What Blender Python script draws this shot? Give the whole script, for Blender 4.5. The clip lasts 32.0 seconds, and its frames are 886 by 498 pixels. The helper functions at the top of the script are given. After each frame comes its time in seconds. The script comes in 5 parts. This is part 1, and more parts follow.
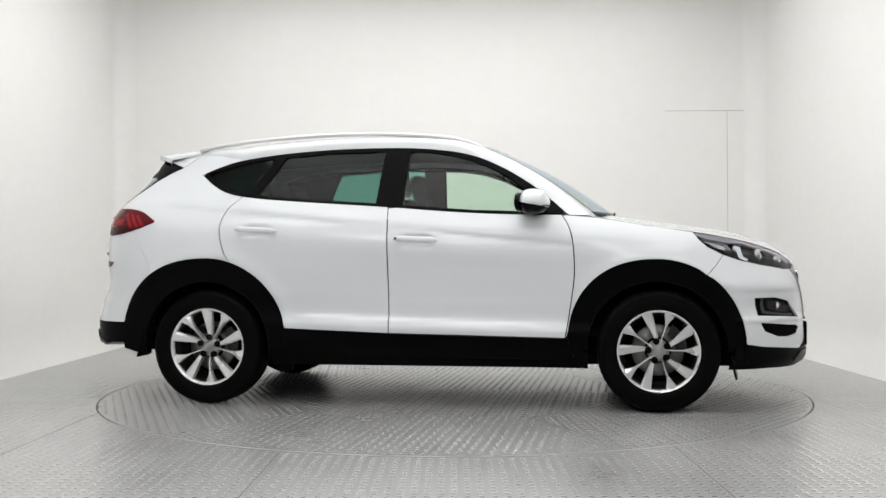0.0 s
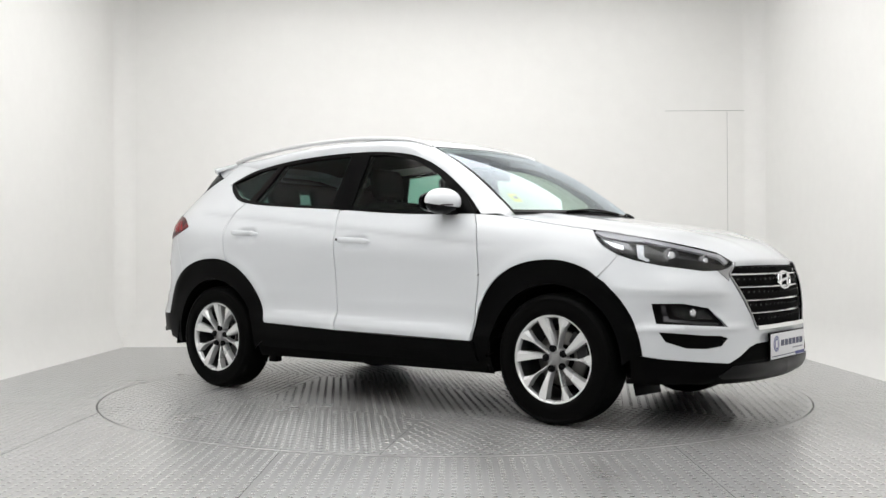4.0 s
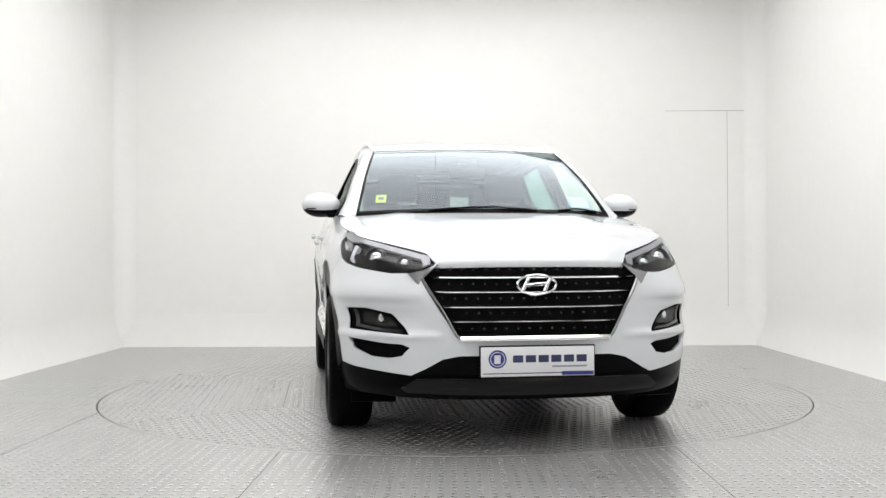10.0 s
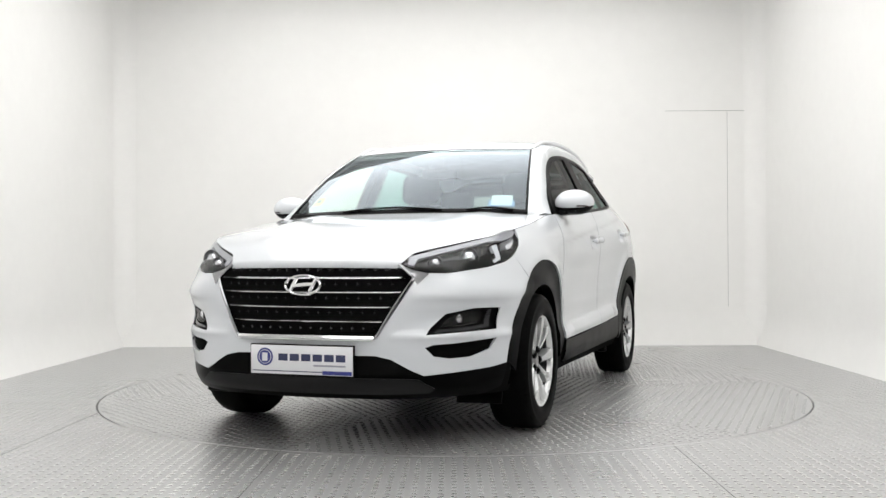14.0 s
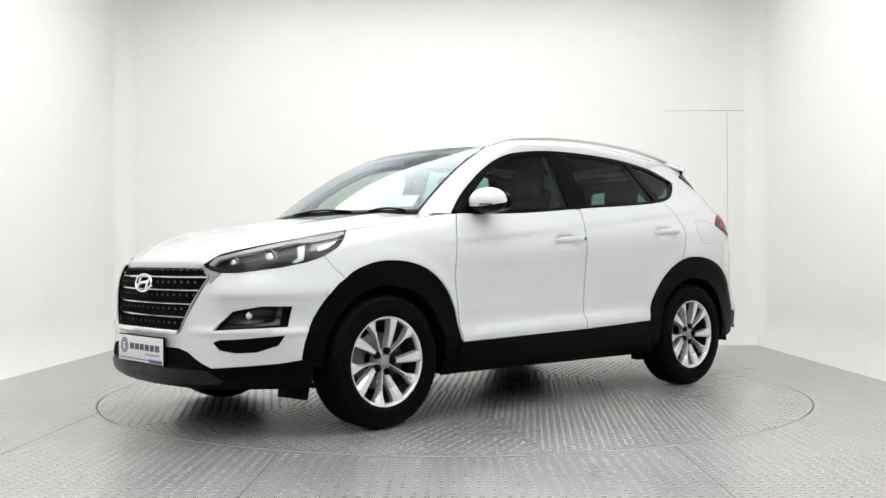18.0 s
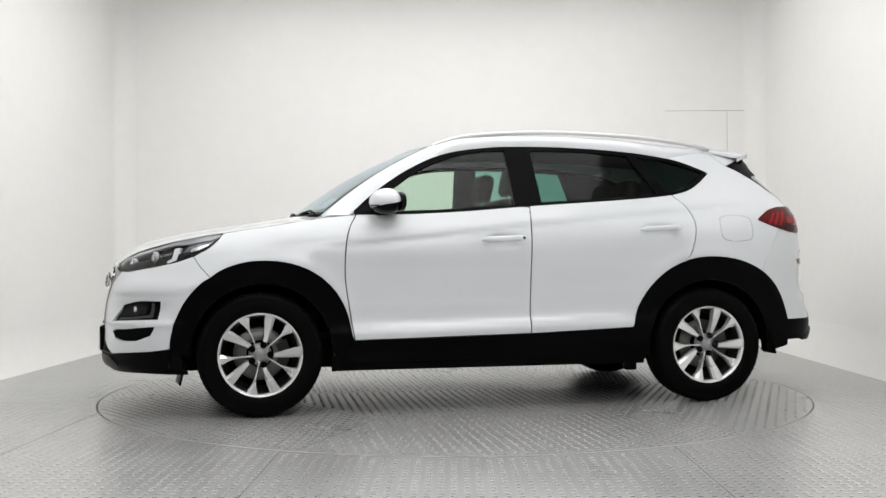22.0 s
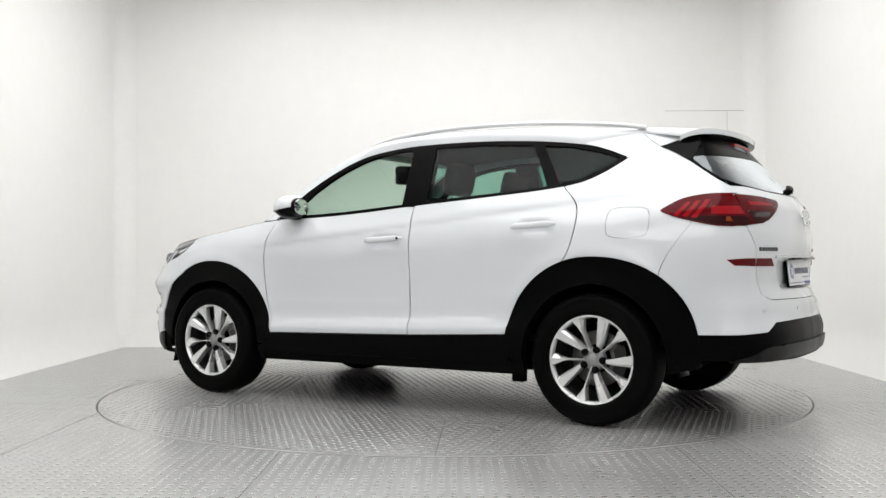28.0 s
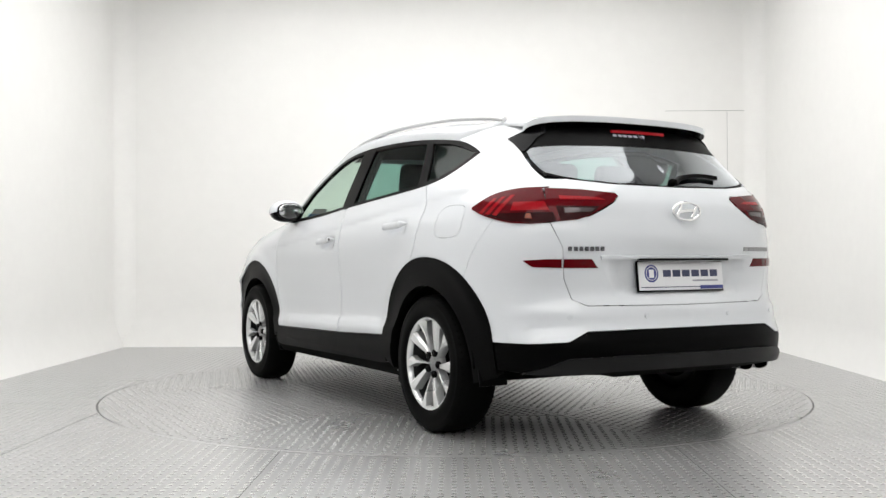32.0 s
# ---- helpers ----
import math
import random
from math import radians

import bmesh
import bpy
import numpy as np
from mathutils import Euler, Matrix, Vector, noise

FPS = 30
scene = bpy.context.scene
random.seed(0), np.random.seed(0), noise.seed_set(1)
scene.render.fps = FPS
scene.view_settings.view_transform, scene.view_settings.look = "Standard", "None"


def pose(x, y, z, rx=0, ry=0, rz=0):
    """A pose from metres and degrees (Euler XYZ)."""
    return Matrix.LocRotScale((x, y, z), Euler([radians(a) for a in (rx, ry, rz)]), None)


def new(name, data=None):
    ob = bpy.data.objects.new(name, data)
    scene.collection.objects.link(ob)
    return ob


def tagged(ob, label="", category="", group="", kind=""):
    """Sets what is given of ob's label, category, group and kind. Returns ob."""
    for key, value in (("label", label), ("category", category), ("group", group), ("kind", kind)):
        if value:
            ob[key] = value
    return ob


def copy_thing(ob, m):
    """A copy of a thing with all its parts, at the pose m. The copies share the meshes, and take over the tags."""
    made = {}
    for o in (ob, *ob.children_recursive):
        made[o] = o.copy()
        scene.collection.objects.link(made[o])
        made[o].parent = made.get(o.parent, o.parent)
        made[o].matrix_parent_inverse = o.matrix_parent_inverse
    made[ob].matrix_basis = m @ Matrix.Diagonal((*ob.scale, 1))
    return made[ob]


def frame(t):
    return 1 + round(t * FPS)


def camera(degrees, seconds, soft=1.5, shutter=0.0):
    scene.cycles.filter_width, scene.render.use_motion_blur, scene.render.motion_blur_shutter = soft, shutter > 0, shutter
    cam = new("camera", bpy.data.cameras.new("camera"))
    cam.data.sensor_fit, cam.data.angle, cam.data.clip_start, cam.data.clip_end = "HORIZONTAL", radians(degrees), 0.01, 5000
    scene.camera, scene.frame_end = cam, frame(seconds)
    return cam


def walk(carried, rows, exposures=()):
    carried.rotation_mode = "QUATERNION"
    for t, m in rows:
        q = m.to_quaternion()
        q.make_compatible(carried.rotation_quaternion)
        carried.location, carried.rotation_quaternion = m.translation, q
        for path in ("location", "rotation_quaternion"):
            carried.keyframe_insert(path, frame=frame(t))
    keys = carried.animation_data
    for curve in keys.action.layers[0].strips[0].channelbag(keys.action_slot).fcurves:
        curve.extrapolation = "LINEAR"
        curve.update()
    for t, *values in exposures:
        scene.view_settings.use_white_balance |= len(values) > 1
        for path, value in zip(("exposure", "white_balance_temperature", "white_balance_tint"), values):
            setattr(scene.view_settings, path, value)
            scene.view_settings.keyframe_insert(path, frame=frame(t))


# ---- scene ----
# ---------------------------------------------------------------- camera
cam = camera(48.05, 32.0, 1.5)
EYE = pose(0.0, -6.645, 0.87, 90.587, 0, 0.581) @ pose(0, 0, 0, 0, 0, -0.233)
walk(cam, [(0, EYE), (32, EYE)], [(0, 0.14), (3, 0.16), (6, 0.31), (9, 0.29), (14, 0.29), (17, 0.36), (20, 0.33), (21.5, 0.21), (23, 0.0), (25, 0.18), (28, 0.25), (30, 0.27), (32, 0.34)])

# ---------------------------------------------------------------- world and light
world = bpy.data.worlds.new("world")
scene.world = world
world.use_nodes = True
world.node_tree.nodes["Background"].inputs[0].default_value = (0.8, 0.85, 0.9, 1)
world.node_tree.nodes["Background"].inputs[1].default_value = 0.05

# ---------------------------------------------------------------- materials


def material(name, colour, rough=0.5, metal=0.0, grain=0.0, scale=40.0, bump=0.0, coat=0.0, spec=0.5, stain=0.0, stain_scale=3.0):
    """A principled material with a fine grain, a coarse stain and a bump of real size."""
    m = bpy.data.materials.new(name)
    m.use_nodes = True
    n, l = m.node_tree.nodes, m.node_tree.links
    b = n["Principled BSDF"]
    b.inputs["Base Color"].default_value = (*colour, 1)
    b.inputs["Roughness"].default_value = rough
    b.inputs["Metallic"].default_value = metal
    b.inputs["Coat Weight"].default_value = coat
    b.inputs["Coat Roughness"].default_value = 0.03
    b.inputs["Specular IOR Level"].default_value = spec
    if grain or bump or stain:
        tc = n.new("ShaderNodeTexCoord")
        fine = n.new("ShaderNodeTexNoise")
        fine.inputs["Scale"].default_value = scale
        fine.inputs["Detail"].default_value = 6
        l.new(tc.outputs["Object"], fine.inputs["Vector"])
        big = n.new("ShaderNodeTexNoise")
        big.inputs["Scale"].default_value = stain_scale
        big.inputs["Detail"].default_value = 5
        l.new(tc.outputs["Object"], big.inputs["Vector"])
        mixes = []
        last = None
        for tex, amount in ((fine, grain), (big, stain)):
            if not amount:
                continue
            mp = n.new("ShaderNodeMapRange")
            mp.inputs["From Min"].default_value = 0.3
            mp.inputs["From Max"].default_value = 0.7
            mp.inputs["To Min"].default_value = 1 - amount
            mp.inputs["To Max"].default_value = 1 + amount * 0.5
            l.new(tex.outputs["Fac"], mp.inputs["Value"])
            mx = n.new("ShaderNodeMix")
            mx.data_type, mx.blend_type = "RGBA", "MULTIPLY"
            mx.inputs["Factor"].default_value = 1
            if last is None:
                mx.inputs["A"].default_value = (*colour, 1)
            else:
                l.new(last, mx.inputs["A"])
            l.new(mp.outputs["Result"], mx.inputs["B"])
            last = mx.outputs["Result"]
        if last is not None:
            l.new(last, b.inputs["Base Color"])
        if grain:
            rr = n.new("ShaderNodeMapRange")
            rr.inputs["To Min"].default_value = max(0.0, rough - 0.12 * (1 if rough > 0.15 else 0.2))
            rr.inputs["To Max"].default_value = min(1.0, rough + 0.12 * (1 if rough > 0.15 else 0.2))
            l.new(big.outputs["Fac"], rr.inputs["Value"])
            l.new(rr.outputs["Result"], b.inputs["Roughness"])
        if bump:
            bp = n.new("ShaderNodeBump")
            bp.inputs["Strength"].default_value = 0.5
            bp.inputs["Distance"].default_value = bump
            l.new(fine.outputs["Fac"], bp.inputs["Height"])
            l.new(bp.outputs["Normal"], b.inputs["Normal"])
    return m


def glass(name, tint, rough=0.0, ior=1.5, sheen=(1, 1, 1), faces=2.0):
    """Thin tinted glass: clear through-view coloured by the tint, mirror-like at grazing angles."""
    m = bpy.data.materials.new(name)
    m.use_nodes = True
    n, l = m.node_tree.nodes, m.node_tree.links
    n.clear()
    out = n.new("ShaderNodeOutputMaterial")
    tr = n.new("ShaderNodeBsdfTransparent")
    tr.inputs["Color"].default_value = (*tint, 1)
    gl = n.new("ShaderNodeBsdfGlossy")
    gl.inputs["Roughness"].default_value = rough
    gl.inputs["Color"].default_value = (*sheen, 1)
    # Schlick's reflectance, the same from both sides of the pane
    lw = n.new("ShaderNodeLayerWeight")
    lw.inputs["Blend"].default_value = 0.5
    pw = n.new("ShaderNodeMath")
    pw.operation = "POWER"
    pw.inputs[1].default_value = 5.0
    l.new(lw.outputs["Facing"], pw.inputs[0])
    f0 = ((ior - 1) / (ior + 1)) ** 2
    fr = n.new("ShaderNodeMath")
    fr.operation = "MULTIPLY_ADD"
    fr.inputs[1].default_value = 1 - f0
    fr.inputs[2].default_value = f0
    l.new(pw.outputs[0], fr.inputs[0])
    mx = n.new("ShaderNodeMixShader")
    # the surfaces of the pane add up: k F / (1 + F)
    dbl = n.new("ShaderNodeMath")
    dbl.operation = "MULTIPLY"
    dbl.inputs[1].default_value = faces
    one = n.new("ShaderNodeMath")
    one.operation = "ADD"
    one.inputs[1].default_value = 1.0
    div = n.new("ShaderNodeMath")
    div.operation = "DIVIDE"
    l.new(fr.outputs[0], dbl.inputs[0])
    l.new(fr.outputs[0], one.inputs[0])
    l.new(dbl.outputs[0], div.inputs[0])
    l.new(one.outputs[0], div.inputs[1])
    l.new(div.outputs[0], mx.inputs["Fac"])
    l.new(tr.outputs["BSDF"], mx.inputs[1])
    l.new(gl.outputs["BSDF"], mx.inputs[2])
    l.new(mx.outputs["Shader"], out.inputs["Surface"])
    return m


def glow(name, colour, strength):
    m = bpy.data.materials.new(name)
    m.use_nodes = True
    b = m.node_tree.nodes["Principled BSDF"]
    b.inputs["Base Color"].default_value = (*colour, 1)
    b.inputs["Emission Color"].default_value = (*colour, 1)
    b.inputs["Emission Strength"].default_value = strength
    return m


WALL = material("wall_paint", (0.82, 0.812, 0.795), 0.75, grain=0.012, scale=9, bump=0.0006, stain=0.02, stain_scale=0.7)
CEILING = material("ceiling_paint", (0.7, 0.7, 0.7), 0.8, grain=0.01, scale=30)
HALL = material("white_ceiling_paint", (0.8, 0.8, 0.8), 0.8, grain=0.03, scale=20)
PLATE = material("tread_plate", (0.47, 0.47, 0.47), 0.31, 0.56, grain=0.07, scale=60, stain=0.08, stain_scale=1.2)
TREAD = material("tread_lozenge", (0.64, 0.64, 0.64), 0.22, 0.64, grain=0.06, scale=60, stain=0.05, stain_scale=1.2)
CURTAIN = material("black_curtain", (0.045, 0.045, 0.047), 0.9, grain=0.08, scale=30)
SEAM = material("dark_seam", (0.05, 0.05, 0.05), 0.8)
LAMP = glow("lamp_diffuser", (1.0, 0.998, 0.985), 2.05)
SPOT = glow("spot_diffuser", (1.0, 0.99, 0.97), 2.5)
PAINT = material("white_car_paint", (0.60, 0.619, 0.645), 0.4, coat=1.0, spec=0.2, grain=0.008, scale=300)
TRIM = material("black_plastic", (0.0018, 0.0018, 0.0019), 0.34, grain=0.15, scale=900, spec=0.035)
GLOSS = material("gloss_black", (0.003, 0.003, 0.0035), 0.12, spec=0.06)
DARK = material("dark_inside", (0.003, 0.003, 0.003), 0.9, spec=0.05)
CABIN = material("black_cabin_cloth", (0.005, 0.005, 0.0053), 0.85, grain=0.2, scale=500, bump=0.0005, spec=0.2)
HEADLINER = material("grey_headliner", (0.03, 0.03, 0.03), 0.9, grain=0.1, scale=500)
RUBBER = material("tyre_rubber", (0.0025, 0.0025, 0.0025), 0.5, grain=0.2, scale=150, spec=0.03)
STUD = material("stud_black", (0.004, 0.004, 0.0045), 0.2, spec=0.45)
CAPGREY = material("cap_grey", (0.26, 0.26, 0.265), 0.35, 0.4, grain=0.03, scale=300)
SATIN = material("dark_grey_satin", (0.009, 0.009, 0.0093), 0.36, 0.0, grain=0.06, scale=300, spec=0.15)
ALLOY = material("silver_alloy", (0.68, 0.685, 0.69), 0.25, 0.55, grain=0.02, scale=400)
BARREL = material("dark_alloy", (0.03, 0.03, 0.032), 0.4, 0.5, grain=0.05, scale=200)
DISC = material("brake_disc_steel", (0.16, 0.155, 0.15), 0.4, 0.9, grain=0.05, scale=300)
CHROME = material("chrome", (0.80, 0.80, 0.81), 0.08, 1.0, grain=0.01, scale=500)
DARKCHROME = material("dark_chrome", (0.30, 0.30, 0.31), 0.1, 1.0, grain=0.01, scale=500)
RAIL = material("silver_rail", (0.62, 0.62, 0.63), 0.38, 0.2, grain=0.03, scale=300)
LAMPRED = material("red_lamp_lens", (0.085, 0.0018, 0.004), 0.06, spec=0.14)
LAMPRED2 = material("bright_red_lamp", (0.26, 0.006, 0.010), 0.12, spec=0.14)
LAMPDARK = material("dark_red_lamp_base", (0.022, 0.0012, 0.0018), 0.3, spec=0.08)
LAMPBODY = material("grey_lamp_body", (0.035, 0.035, 0.038), 0.22, 0.6, grain=0.05, scale=300)
AMBER = material("amber_lamp", (0.22, 0.03, 0.005), 0.12, spec=0.35)
CLEARLAMP = material("clear_lamp", (0.06, 0.045, 0.048), 0.10, 0.3)
REFLECT = material("lamp_reflector", (0.72, 0.72, 0.74), 0.14, 0.9)
STRIP = material("satin_lamp_strip", (0.30, 0.30, 0.32), 0.3, 0.3)
REFLECT2 = material("grey_reflector", (0.22, 0.22, 0.23), 0.2, 0.6)
DRL = material("white_light_guide", (0.62, 0.64, 0.68), 0.2, coat=1.0)
PLATEWHITE = material("number_plate_white", (0.72, 0.72, 0.74), 0.35, grain=0.02, scale=200)
PLATEBLUE = material("number_plate_blue", (0.025, 0.035, 0.20), 0.35)
PLATEINK = material("number_plate_ink", (0.03, 0.035, 0.09), 0.4)
PLATEGREY = material("number_plate_grey", (0.30, 0.30, 0.34), 0.4)
YELLOW = material("yellow_sticker", (0.70, 0.72, 0.06), 0.5)
PAPER = material("paper_sticker", (0.60, 0.66, 0.74), 0.5)
STICKBLUE = material("blue_sticker", (0.10, 0.24, 0.50), 0.5)
BADGEDARK = material("dark_chrome_letters", (0.10, 0.10, 0.11), 0.25, 0.9)
SIDEGLASS = glass("side_glass", (0.72, 0.835, 0.745), faces=0.5)
REARGLASS = glass("privacy_glass", (0.26, 0.48, 0.42), faces=0.4)
SCREEN = glass("windscreen_glass", (0.74, 0.84, 0.79), sheen=(0.84, 0.92, 1.0), faces=2.0)
BACKGLASS = glass("rear_window_glass", (0.40, 0.49, 0.47), sheen=(0.92, 0.96, 1.0), faces=3.6)
LENS = glass("clear_lens", (0.93, 0.94, 0.95), ior=1.5, faces=0.7)

# ---------------------------------------------------------------- mesh helpers


def mesh_object(name, verts, faces, mat, parent=None, label="", smooth=True, normals=None):
    me = bpy.data.meshes.new(name)
    me.from_pydata([tuple(v) for v in verts], [], [tuple(int(i) for i in f) for f in faces])
    me.materials.append(mat)
    me.polygons.foreach_set("use_smooth", [smooth] * len(me.polygons))
    if normals is not None:
        me.normals_split_custom_set_from_vertices([tuple(n) for n in normals])
    me.update()
    ob = new(name, me)
    if parent is not None:
        ob.parent = parent
    if label:
        ob["label"] = label
    return ob


def part(name, bm, mat, parent=None, label="", smooth=True, sharp=35):
    """One bmesh as one mesh object, edges sharper than `sharp` degrees kept hard."""
    me = bpy.data.meshes.new(name)
    bmesh.ops.recalc_face_normals(bm, faces=bm.faces)
    lim = radians(sharp)
    for e in bm.edges:
        e.smooth = len(e.link_faces) == 2 and e.calc_face_angle(0) < lim
    for f in bm.faces:
        f.smooth = smooth
    bm.to_mesh(me)
    bm.free()
    me.materials.append(mat)
    ob = new(name, me)
    if parent is not None:
        ob.parent = parent
    if label:
        ob["label"] = label
    return ob


def box(bm, x0, x1, y0, y1, z0, z1, bevel=0.0, seg=2):
    r = bmesh.ops.create_cube(bm, size=1)["verts"]
    for v in r:
        v.co = Vector(((x0 + x1) / 2 + v.co.x * (x1 - x0), (y0 + y1) / 2 + v.co.y * (y1 - y0), (z0 + z1) / 2 + v.co.z * (z1 - z0)))
    if bevel:
        es = list({e for v in r for e in v.link_edges})
        bmesh.ops.bevel(bm, geom=es, offset=bevel, segments=seg, affect="EDGES", profile=0.5)
    return bm


def empty(name, label="", category="", group="", kind=""):
    return tagged(new(name), label, category, group, kind)


def hermite(xs, ys):
    """A smooth function through the points."""
    xs, ys = np.array(xs, float), np.array(ys, float)
    m = np.gradient(ys, xs)

    def f(x):
        x = np.clip(np.asarray(x, float), xs[0], xs[-1])
        k = np.clip(np.searchsorted(xs, x, "right") - 1, 0, len(xs) - 2)
        h = xs[k + 1] - xs[k]
        t = (x - xs[k]) / h
        return ((2 * t**3 - 3 * t**2 + 1) * ys[k] + (t**3 - 2 * t**2 + t) * h * m[k] + (3 * t**2 - 2 * t**3) * ys[k + 1] + (t**3 - t**2) * h * m[k + 1])

    return f


def spline(pts, n=12, closed=False):
    """Catmull-Rom through points of any dimension, n steps a piece."""
    p = np.array(pts, float)
    if closed:
        q = np.vstack([p[-1], p, p[0], p[1]])
    else:
        q = np.vstack([2 * p[0] - p[1], p, 2 * p[-1] - p[-2]])
    out = []
    for i in range(1, len(q) - 2):
        a, b, c, d = q[i - 1], q[i], q[i + 1], q[i + 2]
        t = np.linspace(0, 1, n, endpoint=False)[:, None]
        out.append(0.5 * (2 * b + (c - a) * t + (2 * a - 5 * b + 4 * c - d) * t**2 + (3 * b - a - 3 * c + d) * t**3))
    if not closed:
        out.append(p[-1:])
    return np.vstack(out)


def resample(p, step, closed=False):
    p = np.array(p, float)
    if closed:
        p = np.vstack([p, p[:1]])
    s = np.concatenate([[0], np.cumsum(np.linalg.norm(np.diff(p, axis=0), axis=1))])
    n = max(2, int(math.ceil(s[-1] / step)) + 1)
    t = np.linspace(0, s[-1], n)
    out = np.stack([np.interp(t, s, p[:, k]) for k in range(p.shape[1])], 1)
    return out[:-1] if closed else out


def grid_faces(n, m, wrap=False):
    f = []
    for i in range(n - 1):
        for j in range(m if wrap else m - 1):
            k = (j + 1) % m
            f.append((i * m + j, i * m + k, (i + 1) * m + k, (i + 1) * m + j))
    return f

# ---------------------------------------------------------------- the studio
XL, XR, YB, YF, HC = -3.31, 3.03, 3.31, -7.4, 3.75
DC = 0.07   # depth of the curved foot of the walls


def slab(name, x0, x1, y0, y1, z0, z1, mat, label, category):
    ob = part(name, box(bmesh.new(), x0, x1, y0, y1, z0, z1), mat, smooth=False)
    return tagged(ob, label, category, kind="structure")


slab("wall_north", XL - 0.3, XR + 0.3, YB + DC, YB + 0.32, 0, HC, WALL, "white painted back wall of the photo studio", "wall")
slab("wall_west", XL - 0.32, XL - DC, YF, YB + DC, 0, HC, WALL, "white painted side wall of the photo studio", "wall")
slab("wall_east", XR + DC, XR + 0.32, YF, YB + DC, 0, HC, WALL, "white painted side wall of the photo studio", "wall")
slab("wall_south", XL - 0.3, XR + 0.3, YF - 0.2, YF, 0, HC, CURTAIN, "black curtained wall behind the camera", "wall")
slab("ceiling", XL - 0.3, XR + 0.3, YF - 0.2, YB + 0.32, HC, HC + 0.2, HALL, "white painted studio ceiling", "ceiling")

R_TABLE = 2.252


def floor_ring():
    """The studio floor with the round hole of the turntable."""
    bm = bmesh.new()
    n = 128
    ring = [bm.verts.new((R_TABLE * math.cos(2 * math.pi * i / n) * 1.0015, R_TABLE * math.sin(2 * math.pi * i / n) * 1.0015, 0)) for i in range(n)]
    x0, x1, y0, y1 = XL - 0.2, XR + 0.2, YF, YB + 0.2
    outer = []
    for i in range(n):
        c, s = math.cos(2 * math.pi * i / n), math.sin(2 * math.pi * i / n)
        k = min((x1 if c > 0 else x0) / c if abs(c) > 1e-9 else 1e9, (y1 if s > 0 else y0) / s if abs(s) > 1e-9 else 1e9)
        outer.append(bm.verts.new((c * k, s * k, 0)))
    low = [bm.verts.new((v.co.x, v.co.y, -0.05)) for v in ring]
    for i in range(n):
        j = (i + 1) % n
        bm.faces.new((ring[i], ring[j], outer[j], outer[i]))
        bm.faces.new((low[i], low[j], ring[j], ring[i]))
    return bm


fl = part("floor", floor_ring(), PLATE, smooth=False)
tagged(fl, "grey metal tread plate studio floor", "floor", kind="structure")
slab("floor_base", XL - 0.3, XR + 0.3, YF - 0.2, YB + 0.3, -0.2, -0.05, SEAM, "dark pit under the studio floor", "floor")


def cove(name, p0, p1, inward):
    """A sloping white skirting along the foot of a wall."""
    bm = bmesh.new()
    prof = [((DC + 0.0015) * (1 - (1 - k / 14) ** 2.2), 0.40 * k / 14) for k in range(15)] + [(DC + 0.003, 0.0)]
    a = [bm.verts.new((p0[0] - inward[0] * d, p0[1] - inward[1] * d, z)) for d, z in prof]
    b = [bm.verts.new((p1[0] - inward[0] * d, p1[1] - inward[1] * d, z)) for d, z in prof]
    for i in range(len(prof)):
        j = (i + 1) % len(prof)
        bm.faces.new((a[i], a[j], b[j], b[i]))
    bm.faces.new(a)
    bm.faces.new(b[::-1])
    return tagged(part(name, bm, WALL, sharp=25), "white sloping skirting at the foot of the wall", "skirting", kind="structure")


cove("baseboard_north", (XL, YB), (XR, YB), (0, -1))
cove("baseboard_west", (XL, YF), (XL, YB), (1, 0))
cove("baseboard_east", (XR, YF), (XR, YB), (-1, 0))


def corner(name, cx, cy, sx):
    """A rounded white corner between the back wall and a side wall."""
    r = 0.20
    bm = bmesh.new()
    arcp = [(cx + sx * (r - r * math.cos(radians(a))), cy - r + r * math.sin(radians(a))) for a in np.linspace(0, 90, 13)] + [(cx, cy)]
    lo = [bm.verts.new((x, y, 0.0)) for x, y in arcp]
    hi = [bm.verts.new((x, y, HC)) for x, y in arcp]
    for i in range(len(arcp)):
        j = (i + 1) % len(arcp)
        bm.faces.new((lo[i], lo[j], hi[j], hi[i]))
    bm.faces.new(lo)
    return tagged(part(name, bm, WALL, sharp=40), "white rounded corner between two studio walls", "wall", kind="structure")


corner("trim_west", XL - DC - 0.002, YB + DC + 0.002, 1)
corner("trim_east", XR + DC + 0.002, YB + DC + 0.002, -1)


def ceiling_light(x, y, w, d, mat=None):
    e = empty("ceiling_light", "bright white rectangular ceiling light panel", "lamp", "studio ceiling lights")
    e.location = (x, y, HC)
    bm = bmesh.new()
    t = 0.001
    for a in ((-w / 2 - t, w / 2 + t, -d / 2 - t, -d / 2), (-w / 2 - t, w / 2 + t, d / 2, d / 2 + t), (-w / 2 - t, -w / 2, -d / 2, d / 2), (w / 2, w / 2 + t, -d / 2, d / 2)):
        box(bm, a[0], a[1], a[2], a[3], -0.045, 0)
    part("frame", bm, CEILING, e, smooth=False)
    part("diffuser", box(bmesh.new(), -w / 2, w / 2, -d / 2, d / 2, -0.05, -0.005), mat or LAMP, e, smooth=False)
    return e


# a luminous ceiling of panels over the turntable
for ly in (-3.35, -2.05, -0.75, 0.55, 1.85):
    for lx in (-1.94, -0.735, 0.47, 1.675):
        ceiling_light(lx, ly, 1.20, 1.297)

